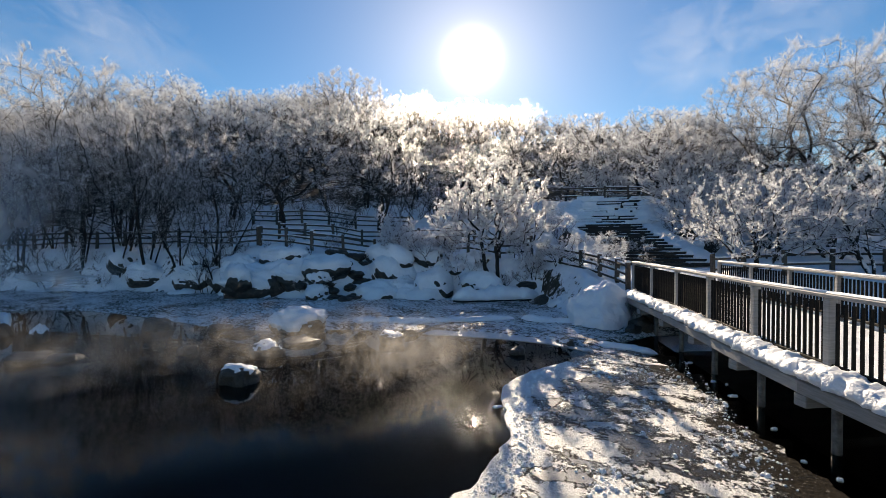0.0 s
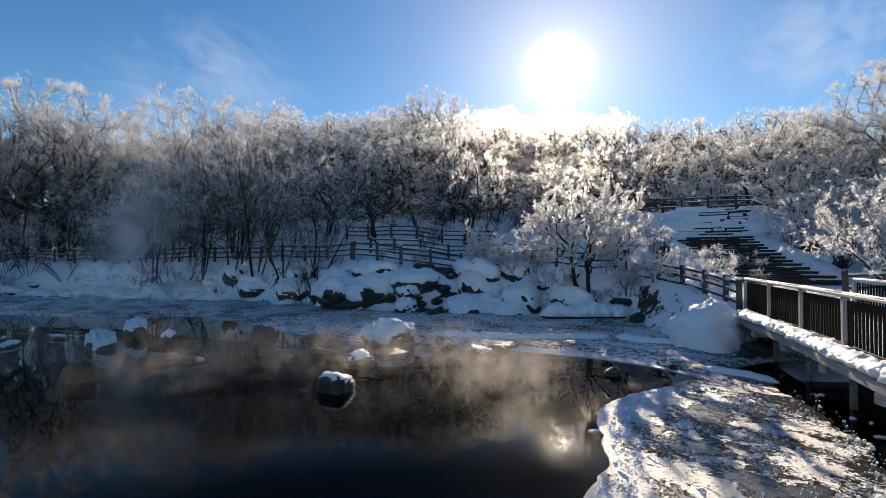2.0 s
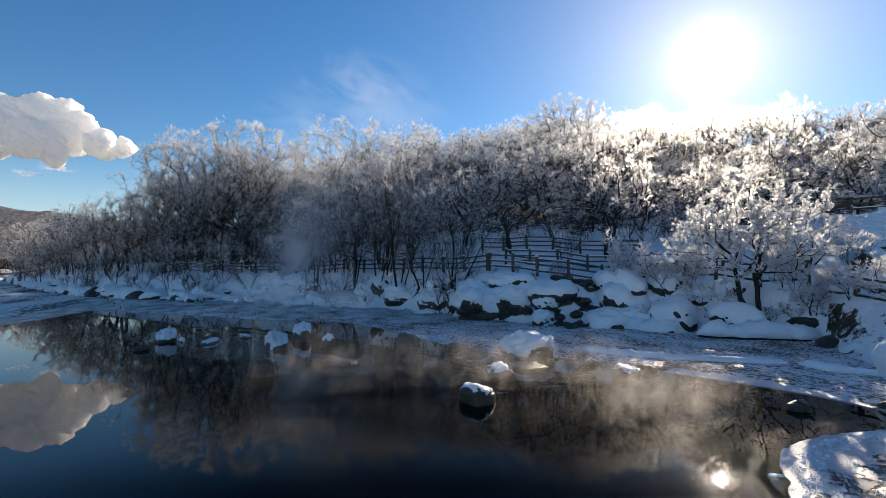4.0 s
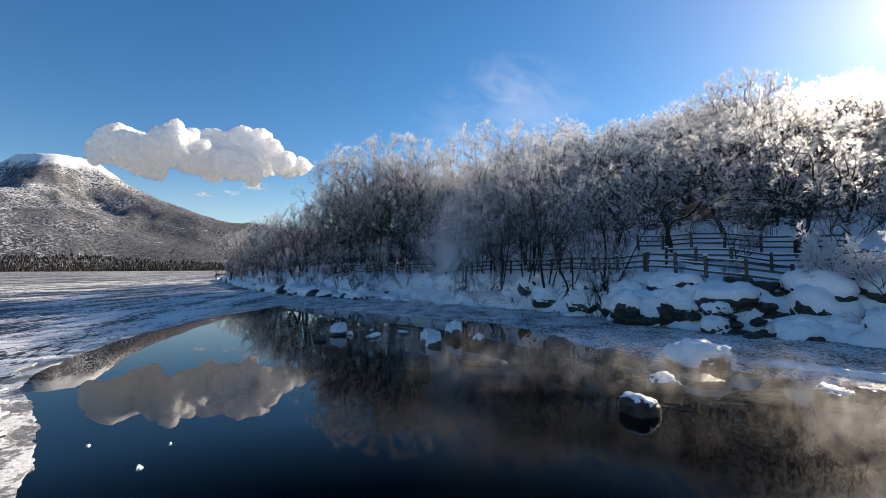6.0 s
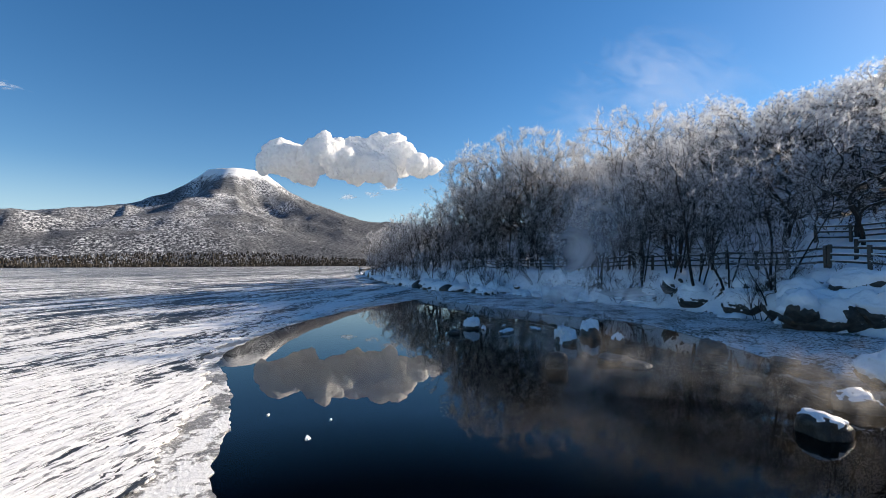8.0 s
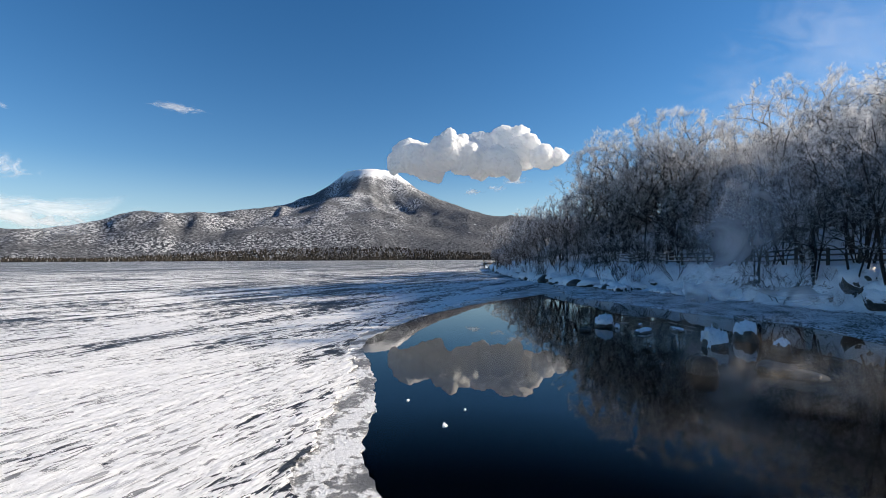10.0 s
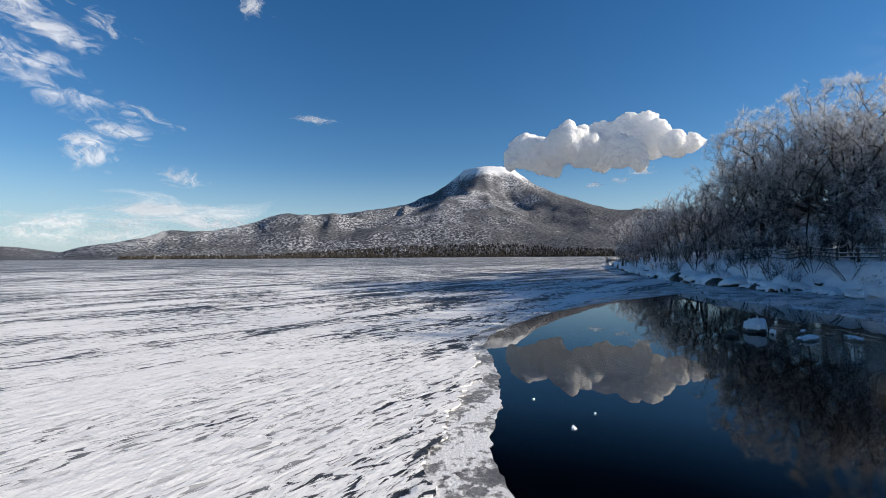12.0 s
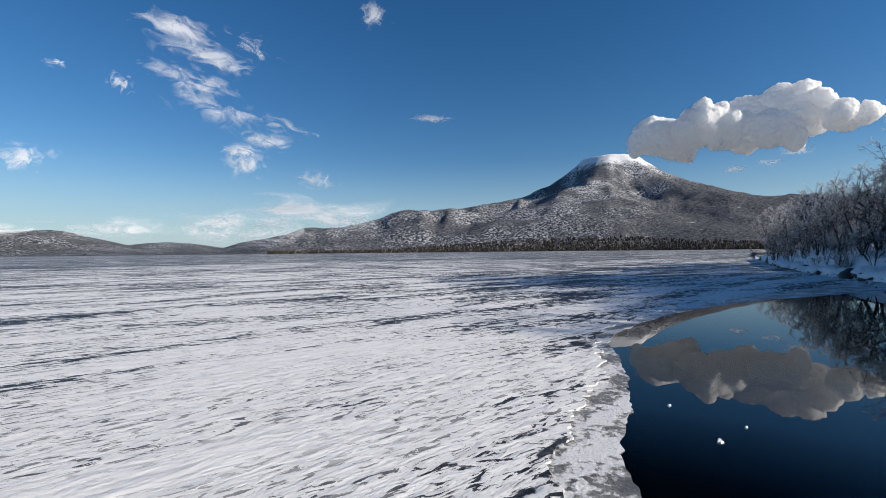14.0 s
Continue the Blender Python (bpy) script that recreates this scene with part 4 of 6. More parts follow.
def fit_size(grove, i, x, y, share, least=0.4, most=1.6):
    """The size at which a tree's top stands at a share of the skyline's height, its shoulders under it too."""
    az, r = az_of(x, y), math.hypot(x, y)
    side = math.degrees(2.6 / r)
    el = min(skyline(az), skyline(az - side) + 0.8, skyline(az + side) + 0.8)
    want = (2.9 + r * math.tan(radians(el)) - ground_z(x, y)) * share
    return max(least, min(most, want / (crown_top(grove.templates[i % len(grove.templates)]) * 1.03)))


taken = []


def free(x, y, gap):
    if any((x - a) ** 2 + (y - b) ** 2 < gap * gap for a, b in taken):
        return False
    taken.append((x, y))
    return True


def scatter(count, az0, az1, rlo, rhi, gap, plant, seed):
    """Random spots between two distances, rlo and rhi, given by heading."""
    r_ = random.Random(seed)
    made = tries = 0
    while made < count and tries < count * 40:
        tries += 1
        az = r_.uniform(az0, az1)
        lo, hi = rlo(az), rhi(az)
        r = math.sqrt(r_.uniform(lo * lo, hi * hi))
        x, y = polar(az, r)
        if -9.5 < az < 5 and r < 46:
            continue
        if free(x, y, gap):
            plant(made, x, y, r_, az, r)
            made += 1


# slender trees all along the left shore, on the bank and just above it
scatter(26, 47, 84.8, lambda a: top_r(a) + 3, lambda a: top_r(a) + (20 if a < 76 else 12), 3.6,
        lambda i, x, y, q, az, r: DOME.plant(i, x, y, fit_size(DOME, i, x, y, q.uniform(0.62, 0.90)), q.uniform(0, 360)), 21)
scatter(34, 46, 85.3, lambda a: top_r(a) + 0.5, lambda a: top_r(a) + (16 if a < 78 else 9), 2.2,
        lambda i, x, y, q, az, r: SHORE.plant(i, x, y, fit_size(SHORE, i, x, y, q.uniform(0.5, 0.86)), q.uniform(0, 360)), 1)
scatter(12, 41, 60, lambda a: foot_r(a) + 1.0, lambda a: top_r(a) - 0.3, 1.9,
        lambda i, x, y, q, az, r: SHORE.plant(i + 2, x, y, q.uniform(0.45, 0.72), q.uniform(0, 360)), 2)
scatter(34, 44, 85, lambda a: foot_r(a) + 0.5, lambda a: top_r(a) + 3, 1.5,
        lambda i, x, y, q, az, r: BRUSH.plant(i, x, y, q.uniform(0.6, 1.2), q.uniform(0, 360)), 3)
scatter(16, 78, 85.2, lambda a: foot_r(a) + 0.8, lambda a: top_r(a) + 5, 1.6,
        lambda i, x, y, q, az, r: SHORE.plant(i, x, y, q.uniform(0.32, 0.5), q.uniform(0, 360)), 12)
scatter(26, 58, 83.5, lambda a: top_r(a) + 4, lambda a: top_r(a) + (18 if a < 76 else 9), 1.7,
        lambda i, x, y, q, az, r: BRUSH.plant(i, x, y, q.uniform(0.9, 1.5), q.uniform(0, 360)), 13)
# the hillside above the path
scatter(58, 9, 58, lambda a: top_r(a) + (40 if a < 19 else 26 if a < 23 else 6.5), lambda a: 66.0, 4.0,
        lambda i, x, y, q, az, r: HILL.plant(i, x, y, min(q.uniform(0.85, 1.3), fit_size(HILL, i, x, y, q.uniform(0.58, 0.88), 0.5, 1.5)), q.uniform(0, 360), (q.uniform(-8, 8), q.uniform(-8, 8))), 4)
scatter(22, 16, 50, lambda a: top_r(a) + 5, lambda a: 46.0, 2.2,
        lambda i, x, y, q, az, r: BRUSH.plant(i, x, y, q.uniform(0.7, 1.2), q.uniform(0, 360)), 5)
scatter(165, -14, 60, lambda a: 64.0 if a > 6 else 47.0, lambda a: 158.0, 3.6,
        lambda i, x, y, q, az, r: FAR_TREES.plant(3 if r > 125 and az > 4 else i % 3, x, y, fit_size(FAR_TREES, 3, x, y, q.uniform(0.6, 1.1), 0.8, 1.45) if r > 110 else q.uniform(0.8, 1.2), q.uniform(0, 360)), 6)
scatter(26, -32, -10, lambda a: 40.0, lambda a: 75.0, 3.6,
        lambda i, x, y, q, az, r: FAR_TREES.plant(i % 3, x, y, q.uniform(0.7, 0.95), q.uniform(0, 360)), 7)

scatter(16, -10, 8, lambda a: 46.5, lambda a: 62.0, 3.2,
        lambda i, x, y, q, az, r: FAR_TREES.plant(i, x, y, q.uniform(0.6, 0.85), q.uniform(0, 360)), 8)
scatter(46, 3, 80, lambda a: foot_r(a) + 0.2, lambda a: top_r(a) - 0.1, 0.8,
        lambda i, x, y, q, az, r: BRUSH.plant(i, x, y, q.uniform(0.16, 0.34), q.uniform(0, 360), label="sprigs of dead brush poking through the snow"), 9)

scatter(30, 7.5, 22, lambda a: top_r(a) + 9, lambda a: 64.0, 2.4,
        lambda i, x, y, q, az, r: HILL.plant(i, x, y, q.uniform(0.45, 0.62), q.uniform(0, 360)), 10)
scatter(44, -16, 12, lambda a: 48.0, lambda a: 100.0, 2.4,
        lambda i, x, y, q, az, r: FAR_TREES.plant(i % 2, x, y, q.uniform(0.6, 0.85), q.uniform(0, 360)), 11)

# trees that stand out
TALL = Grove([tree_template("tall_bare_tree", 601, M_BARK_BARE, M_TWIG_LOW, "tall bare broad-crowned tree behind the footbridge", group="tall trees",
                            height=13.0, bend=0.2, trunk_r=0.27, clear=0.16, low=0.22, wide=0.52, rise=0.4, tips=420, gnarl=0.07, lean=0.03, lumpy=0.2, arch=0.06, top=0.4, sprays=8, twigs=10, twig_len=0.36, twig_r=0.009)])
TALL.plant(0, 15.6, 34.9, 1.0, 40)
TALL.plant(0, 20.5, 36.0, 1.02, 40)
TALL.plant(0, 13.0, 38.5, 0.88, 130)
for az, r, turn in ((54.0, 58, 75), (28.1, 74, 10), (66.8, 58, 250), (70.6, 61, 120), (63.4, 63, 30)):
    TALL.plant(0, *polar(az, r), fit_size(TALL, 0, *polar(az, r), 1.02), turn)

feature = tree_template("frosted_tree", 611, M_BARK, M_TWIG_FULL, "spreading bank tree covered with thick white hoar frost",
                        height=6.0, stems=2, trunk_r=0.12, clear=0.26, low=0.32, wide=0.50, rise=0.46, tips=460, gnarl=0.2, lean=0.2, lumpy=0.55, arch=-0.02, shell=0.5, sprays=10, twigs=11, twig_len=0.115, twig_r=0.021)
feature.matrix_basis = pose(-3.7, 22.2, ground_z(-3.7, 22.2), 0, 0, 60)
BROAD = Grove([tree_template("broad_frosted_tree", 621, M_BARK_RIME, M_TWIG_FULL, "low wide tree with frosted twigs beside the footbridge", group="low trees by the bridge",
                             height=4.4, stems=4, trunk_r=0.09, clear=0.12, low=0.12, wide=0.74, rise=0.5, tips=330, gnarl=0.2, lean=0.6, lumpy=0.5, shell=0.5, sprays=8, twigs=9, twig_len=0.115, twig_r=0.018)])
BROAD.plant(0, 7.3, 22.0, 1.0, 30)
BROAD.plant(0, 11.2, 21.5, 1.05, 160)
BROAD.plant(0, 7.5, 37.5, 1.35, 250)
BROAD.plant(0, 11.0, 33.0, 1.1, 80)
BROAD.plant(0, 2.2, 45.5, 1.1, 210)
HILL.plant(1, 13.5, 41.0, 0.95, 20)
HILL.plant(2, 9.0, 43.5, 0.9, 110)
HILL.plant(0, 5.5, 46.0, 0.8, 110)
BROAD.plant(0, 19.5, 26.5, 1.25, 200)
BROAD.plant(0, 14.5, 24.0, 1.15, 290)

for x, y, k, a in ((7.4, 29.5, 0.95, 10), (9.6, 26.8, 1.0, 130), (7.0, 33.6, 0.9, 220), (10.4, 30.2, 1.1, 70), (-2.6, 30.5, 0.7, 150), (13.2, 29.2, 1.2, 330)):
    BROAD.plant(0, x, y, k, a)
for i, (x, y, k) in enumerate(((0.2, 27.4, 0.5), (0.9, 25.8, 0.42), (-0.6, 29.2, 0.55), (1.9, 24.6, 0.36), (3.4, 24.2, 0.34), (6.9, 27.2, 0.5), (6.2, 29.8, 0.45), (-1.2, 31.8, 0.5), (5.9, 31.8, 0.45))):
    BRUSH.plant(i, x, y, k, i * 77, label="bare brown shrub beside the steps")
for i, (x, y, s, a) in enumerate(((-9.0, 22.8, 1.2, 0), (-7.1, 22.9, 0.9, 50), (-5.4, 22.7, 0.7, 90), (-1.9, 22.4, 0.75, 200), (-0.6, 21.8, 0.7, 20), (0.6, 21.0, 0.8, 300), (-2.7, 23.3, 0.9, 30),
                                  (1.3, 27.0, 0.8, 10), (3.2, 27.5, 0.55, 70), (-6.3, 23.6, 0.8, 140), (-12.9, 23.6, 0.5, 140))):
    WHITE.plant(i, x, y, s, a)
SHORE.plant(1, -18.1, 20.2, 0.40, 20, label="upright frosted young tree on the bank")
BRUSH.plant(2, -18.6, 20.0, 0.8, 20)

# conifers on the skyline
def conifer_template():
    ob = thing("ridge_conifer", "small dark conifer on the skyline", "tree", group="ridge conifers")
    q = random.Random(5)
    wood, tips = [((0, 0, -0.3), (0, 0, 7.0), 0.12, 0.02)], []
    for k in range(26):
        z = 1.2 + 5.6 * k / 26
        for j in range(7):
            a = q.uniform(0, 6.28); L = (7.4 - z) * 0.30 * q.uniform(0.6, 1.2)
            tips.append(((0, 0, z), (math.cos(a) * L, math.sin(a) * L, z - 0.25 * L), 0.16, 0.0))
    part("trunk", joined("trunk", [tube_arrays(wood, 5)], M_BARK), ob)
    part("crown", joined("crown", [tube_arrays(tips, 3, True)], M_PINE), ob)["kind"] = "stuff"
    return ob


PINES = Grove([conifer_template()])
for az, r, s in ((15.2, 148, 1.2), (34.9, 120, 1.0), (4.2, 150, 0.9), (2.0, 152, 0.8), (-0.3, 150, 0.9), (-3.8, 149, 0.8), (8.5, 152, 0.7)):
    PINES.plant(0, *polar(az, r), s, az * 40)


# ---------------------------------------------------------------- boulders with snow caps
def boulder_meshes(seed, cap, low, ragged):
    """A blunt, pitted rock and the snow that lies on it down to a ragged line."""
    bm = bmesh.new()
    bmesh.ops.create_icosphere(bm, subdivisions=4 if seed > 10 or seed in (2, 4) else 3, radius=1.0)
    for v in bm.verts:
        c = v.co.copy()
        k = 1 + 0.34 * noise.noise(c * 1.1 + Vector((seed * 7.1, 0, 0))) + 0.20 * abs(noise.noise(c * 2.6 + Vector((0, seed * 3.3, 0)))) + 0.07 * noise.noise(c * 6 + Vector((0, 0, seed)))
        if seed in (11, 13):
            c = Vector([math.copysign(abs(w) ** 0.72, w) for w in c]) * 0.92
        v.co = Vector((c.x, c.y, math.copysign(abs(c.z) ** 0.9, c.z))) * k
    bm2 = bm.copy()
    for v in bm2.verts:
        c = v.co.normalized()
        lim = low + 0.35 * noise.noise(c * 1.7 + Vector((seed, 4, 0))) + 0.45 * noise.noise(c * 4.5 + Vector((seed, 4, 3)))
        k = max(0.0, min(1.0, (c.z - lim) / 0.25))
        k = k * k * (3 - 2 * k)
        lump = 0.85 + 0.5 * noise.noise(c * 3 + Vector((9, seed, 0))) + ragged * max(-0.4, 1.6 * noise.noise(c * 5.5 + Vector((2, seed, 5))))
        fold = 0.07 * noise.noise(c * 8 + Vector((seed, 1, 6))) + 0.04 * noise.noise(c * 17 + Vector((4, seed, 2)))
        v.co = v.co * (0.93 + k * (0.10 + fold)) + Vector((0, 0, cap * k * lump))
    return bm_mesh("rock", bm, M_ROCK, True), bm_mesh("snow_cap", bm2, M_SNOW, True)


BOULDERS = [boulder_meshes(k + 1, (0.36, 0.50, 0.34, 0.55, 0.42)[k], -0.52, 0.10) for k in range(5)]
STONES = [boulder_meshes(k + 11, (0.10, 0.30, 0.08, 0.50, 0.22)[k], (0.56, 0.42, 0.58, 0.12, 0.62)[k], 0.9) for k in range(5)]


def boulder(x, y, z, sx, sy, sz, kind, turn, label, group, capped=True, name="boulder"):
    ob = thing(name, label, "rock", pose(x, y, z, 0, 0, turn) @ Matrix.Diagonal((sx, sy, sz, 1)), group)
    kinds = STONES if name == "stone" else BOULDERS
    part("rock", kinds[kind][0], ob)
    if capped:
        part("snow_cap", kinds[kind][1], ob, "white snow cap")
    return ob


POOL = "stones in the pool"
# x, y, half width, half height, kind
for i, (x, y, w, h, k) in enumerate(((-6.7, 8.1, 0.37, 0.30, 0), (-7.55, 10.1, 0.40, 0.28, 2), (-5.1, 12.45, 0.36, 0.24, 2), (-16.3, 8.4, 0.42, 0.36, 3), (-17.4, 10.1, 0.42, 0.48, 1),
                                     (-15.1, 9.8, 0.25, 0.34, 4), (-21.1, 6.2, 0.38, 0.30, 3))):
    boulder(x, y, 0.04, w, w * 0.9, h, k, i * 47, "dark wet stone with a snow cap standing in the pool", POOL, name="stone")
boulder(-8.7, 13.3, 0.16, 0.90, 0.62, 0.42, 1, 15, "long dark rock under a thick smooth loaf of snow", POOL)
for i, (x, y, w, h, k) in enumerate(((-4.9, 13.55, 0.22, 0.18, 4), (-12.65, 6.1, 0.36, 0.44, 0), (-12.9, 8.1, 0.5, 0.2, 2), (-12.3, 8.4, 0.45, 0.13, 3), (-19.7, 5.0, 0.26, 0.18, 4),
                                     (-13.5, 12.3, 0.48, 0.38, 1), (-9.75, 9.85, 0.24, 0.2, 0), (-11.1, 12.5, 0.40, 0.22, 2), (-1.4, 12.05, 0.19, 0.18, 4), (-0.1, 13.3, 0.12, 0.13, 3), (-10.2, 12.3, 0.5, 0.16, 3), (-7.6, 11.7, 0.5, 0.14, 2), (-8.9, 11.9, 0.4, 0.12, 1))):
    boulder(x, y, 0.0, w, w * 0.85, h, k, i * 71, "bare dark wet stone in the shallow water", POOL, False, name="stone")
for i, (x, y, w, k) in enumerate(((-19.5, 7.3, 0.66, 1), (-21.2, 7.8, 0.25, 0), (-19.9, 8.8, 0.56, 2), (-20.6, 6.6, 0.2, 3))):
    boulder(x, y, -0.02, w, w * 0.4, 0.13, k, 140 + i * 15, "low snowy ledge just above the water", POOL, name="stone")

BANK = "boulders along the bank"
q = random.Random(23)
for x, y, z, w, d, h, k in ((-12.0, 22.4, 1.35, 0.95, 0.8, 0.62, 1), (-11.9, 19.7, 0.35, 0.52, 0.5, 0.42, 4), (-15.9, 19.2, 0.75, 1.05, 0.8, 0.75, 3), (-14.4, 20.7, 1.2, 1.2, 0.9, 0.6, 0),
                            (-16.9, 20.5, 1.1, 1.0, 0.9, 0.8, 1), (-10.9, 21.6, 0.5, 0.7, 0.5, 0.35, 2), (-8.6, 21.8, 0.5, 0.8, 0.6, 0.5, 3),
                            (-15.2, 20.0, 0.55, 1.6, 1.1, 0.85, 3), (-13.7, 20.9, 1.0, 1.3, 0.9, 0.8, 1), (-18.0, 20.9, 0.75, 1.2, 0.9, 0.7, 4), (-6.6, 21.9, 0.7, 1.1, 0.8, 0.7, 0), (-4.4, 22.0, 0.7, 0.9, 0.7, 0.6, 4)):
    boulder(x, y, z, w, d, h, k, q.uniform(0, 360), "bank boulder half buried under rounded snow", BANK)
for i, (x, y, z, w) in enumerate(((2.05, 15.75, 0.25, 0.34), (1.75, 15.35, 0.12, 0.26), (2.35, 16.1, 0.5, 0.3), (0.3, 27.0, 2.0, 0.7), (0.0, 28.4, 2.5, 0.75), (-0.4, 29.8, 2.9, 0.7), (6.9, 28.2, 2.6, 0.6), (6.5, 30.6, 3.2, 0.6), (1.0, 25.4, 1.6, 0.5))):
    boulder(x, y, z, w, w * 0.8, w * 0.8, i % 5, i * 53, "dark rock showing beside the snow", BANK, i in (3, 6))
for i in range(44):
    az = q.uniform(2, 62) if i < 34 else q.uniform(62, 84.5)
    r = foot_r(az) + q.uniform(-0.1, 2.2)
    x, y = polar(az, r)
    s = q.uniform(0.25, 0.6) if i % 6 == 0 else q.uniform(0.35, 1.15)
    boulder(x, y, ground_z(x, y) - 0.45 * s, s * q.uniform(0.9, 1.5), s, s * q.uniform(0.6, 0.95), i % 5, q.uniform(0, 360), "bank boulder half buried under rounded snow", BANK, i % 9 != 0)
for i in range(60):
    az = q.gauss(27, 2.6) if i < 46 else q.uniform(10, 22)
    r = foot_r(az) + (q.uniform(-0.9, 2.2) if i < 46 else q.uniform(-0.5, 0.8))
    x, y = polar(az, r)
    s = q.uniform(0.10, 0.34)
    boulder(x, y, ground_z(x, y), s * 1.3, s, s * 0.7, i % 5, q.uniform(0, 360), "bare dark rock beside the little inflow", "rocks of the inflow", False)
for i in range(70):
    az = q.uniform(74.5, 85.3) if i < 44 else q.uniform(63, 76)
    x, y = polar(az, foot_r(az) + q.uniform(-1.6, 1.6))
    s = q.uniform(0.35, 1.0) if i < 44 else q.uniform(0.25, 0.6)
    boulder(x, y, ground_z(x, y), s * 1.3, s, s * 0.7, i % 5, q.uniform(0, 360), "snowy boulder on the rocky point", "boulders of the point", i % 4 != 0)


# ---------------------------------------------------------------- snow drifts
def drift(name, points, width, height, label, seed, material=None, rough=1.0):
    """A lumpy roll of snow along a line of (x, y, z)."""
    line_ = [Vector(p) for p in points]
    total = sum((b - a).length for a, b in zip(line_, line_[1:]))
    n = max(6, int(total / (0.12 if rough < 2 else 0.06)))
    verts, faces, sides = [], [], 11
    lens = [0]
    for a, b in zip(line_, line_[1:]):
        lens.append(lens[-1] + (b - a).length)
    for i in range(n + 1):
        s = total * i / n
        k = max(j for j in range(len(lens)) if lens[j] <= s + 1e-6)
        k = min(k, len(line_) - 2)
        p = line_[k].lerp(line_[k + 1], (s - lens[k]) / max(1e-6, lens[k + 1] - lens[k]))
        d = (line_[k + 1] - line_[k]).normalized()
        side = Vector((-d.y, d.x, 0)).normalized()
        end = min(1.0, math.sqrt(max(0.0, min(s, total - s)) / (width * 0.8) + 0.002))
        w = width * end * (1 + 0.35 * noise.noise((s * 1.3, seed, 0)) + 0.2 * noise.noise((s * 3.7, seed, 1)))
        h = height * end * (1 + 0.35 * noise.noise((s * 1.1, seed, 5)) + 0.25 * noise.noise((s * 4.1, seed, 2)))
        for j in range(sides):
            a = math.pi * j / (sides - 1)
            lump = 1 + rough * (0.12 * noise.noise((s * 5, a * 2.0, seed + 3)) + 0.10 * noise.noise((s * 11, a * 4.0, seed + 5)))
            verts.append(tuple(p + side * (math.cos(a) * w * 0.5 * lump) + Vector((0, 0, math.sin(a) ** 0.8 * h * lump - 0.04))))
    for i in range(n):
        for j in range(sides - 1):
            q0 = i * sides + j
            faces.append((q0, q0 + sides, q0 + sides + 1, q0 + 1))
        faces.append((i * sides, i * sides + sides - 1, (i + 1) * sides + sides - 1, (i + 1) * sides))
    return mesh_from(name, verts, faces, material or M_SNOW, True)


def snow_drift(points, width, height, label, seed):
    tagged(new("snow_drift", drift("snow_drift", points, width, height, label, seed)), label, "snow", "snow drifts")


SLAB = [(-5.4, 20.4, 0.30), (-4.0, 20.9, 0.32), (-2.6, 21.5, 0.34), (-1.5, 21.8, 0.36)]
# dark roll added under the slab to give it a shaded underside
fallen = drift("fallen_trunk", [(x, y - 0.1, 0.10) for x, y, z in SLAB], 0.6, 0.34, "", 40, M_STEP, 0.5)
tagged(new("fallen_trunk", fallen), "dark trunk under the snow slab, standing in for its shaded gap", "log")
snow_drift([(-7.6, 14.9, 0.1), (-6.4, 15.2, 0.1), (-5.2, 15.4, 0.1), (-3.6, 16.1, 0.1), (-2.0, 16.8, 0.1)], 0.34, 0.18, "long low drift of snow over a sunken log", 1)
snow_drift([(-1.9, 16.9, 0.1), (-1.2, 16.5, 0.1), (-0.3, 16.4, 0.1), (0.5, 16.2, 0.2)], 0.5, 0.24, "low lumpy drift of snow below the bank", 2)
snow_drift(SLAB, 1.0, 0.55, "thick snow slab lying along a fallen trunk", 3)
snow_drift([(-1.1, 19.9, 0.15), (-0.2, 19.4, 0.15), (0.4, 18.9, 0.2)], 1.0, 0.5, "rounded snow hummock by the mound", 4)
snow_drift([(0.5, 13.6, 0.02), (1.2, 13.4, 0.02), (2.1, 12.95, 0.02)], 0.36, 0.16, "snow-covered log lying at the water's edge", 5)
def snow_mound(x, y, z, sx, sy, sz, label):
    bm = bmesh.new()
    bmesh.ops.create_icosphere(bm, subdivisions=5, radius=1.0)
    for v in bm.verts:
        c = v.co.copy()
        k = 1 + 0.20 * noise.noise(c * 1.3 + Vector((3, 1, 0))) + 0.11 * noise.noise(c * 3.1) + 0.045 * noise.noise(c * 8)
        v.co = Vector((c.x * sx, c.y * sy, c.z * sz)) * k
        v.co.z -= 0.35 * max(0.0, v.co.x) ** 1.5
    ob = tagged(new("snow_mound", bm_mesh("snow_mound", bm, M_SNOW, True)), label, "snow", "snow drifts")
    ob.matrix_basis = pose(x, y, z, 0, 0, -12)


snow_mound(0.95, 16.7, 0.1, 1.15, 1.3, 1.35, "big smooth snow mound at the foot of the footbridge")
snow_mound(2.0, 17.2, -0.2, 0.7, 0.8, 0.95, "snow heaped against the bridge abutment")


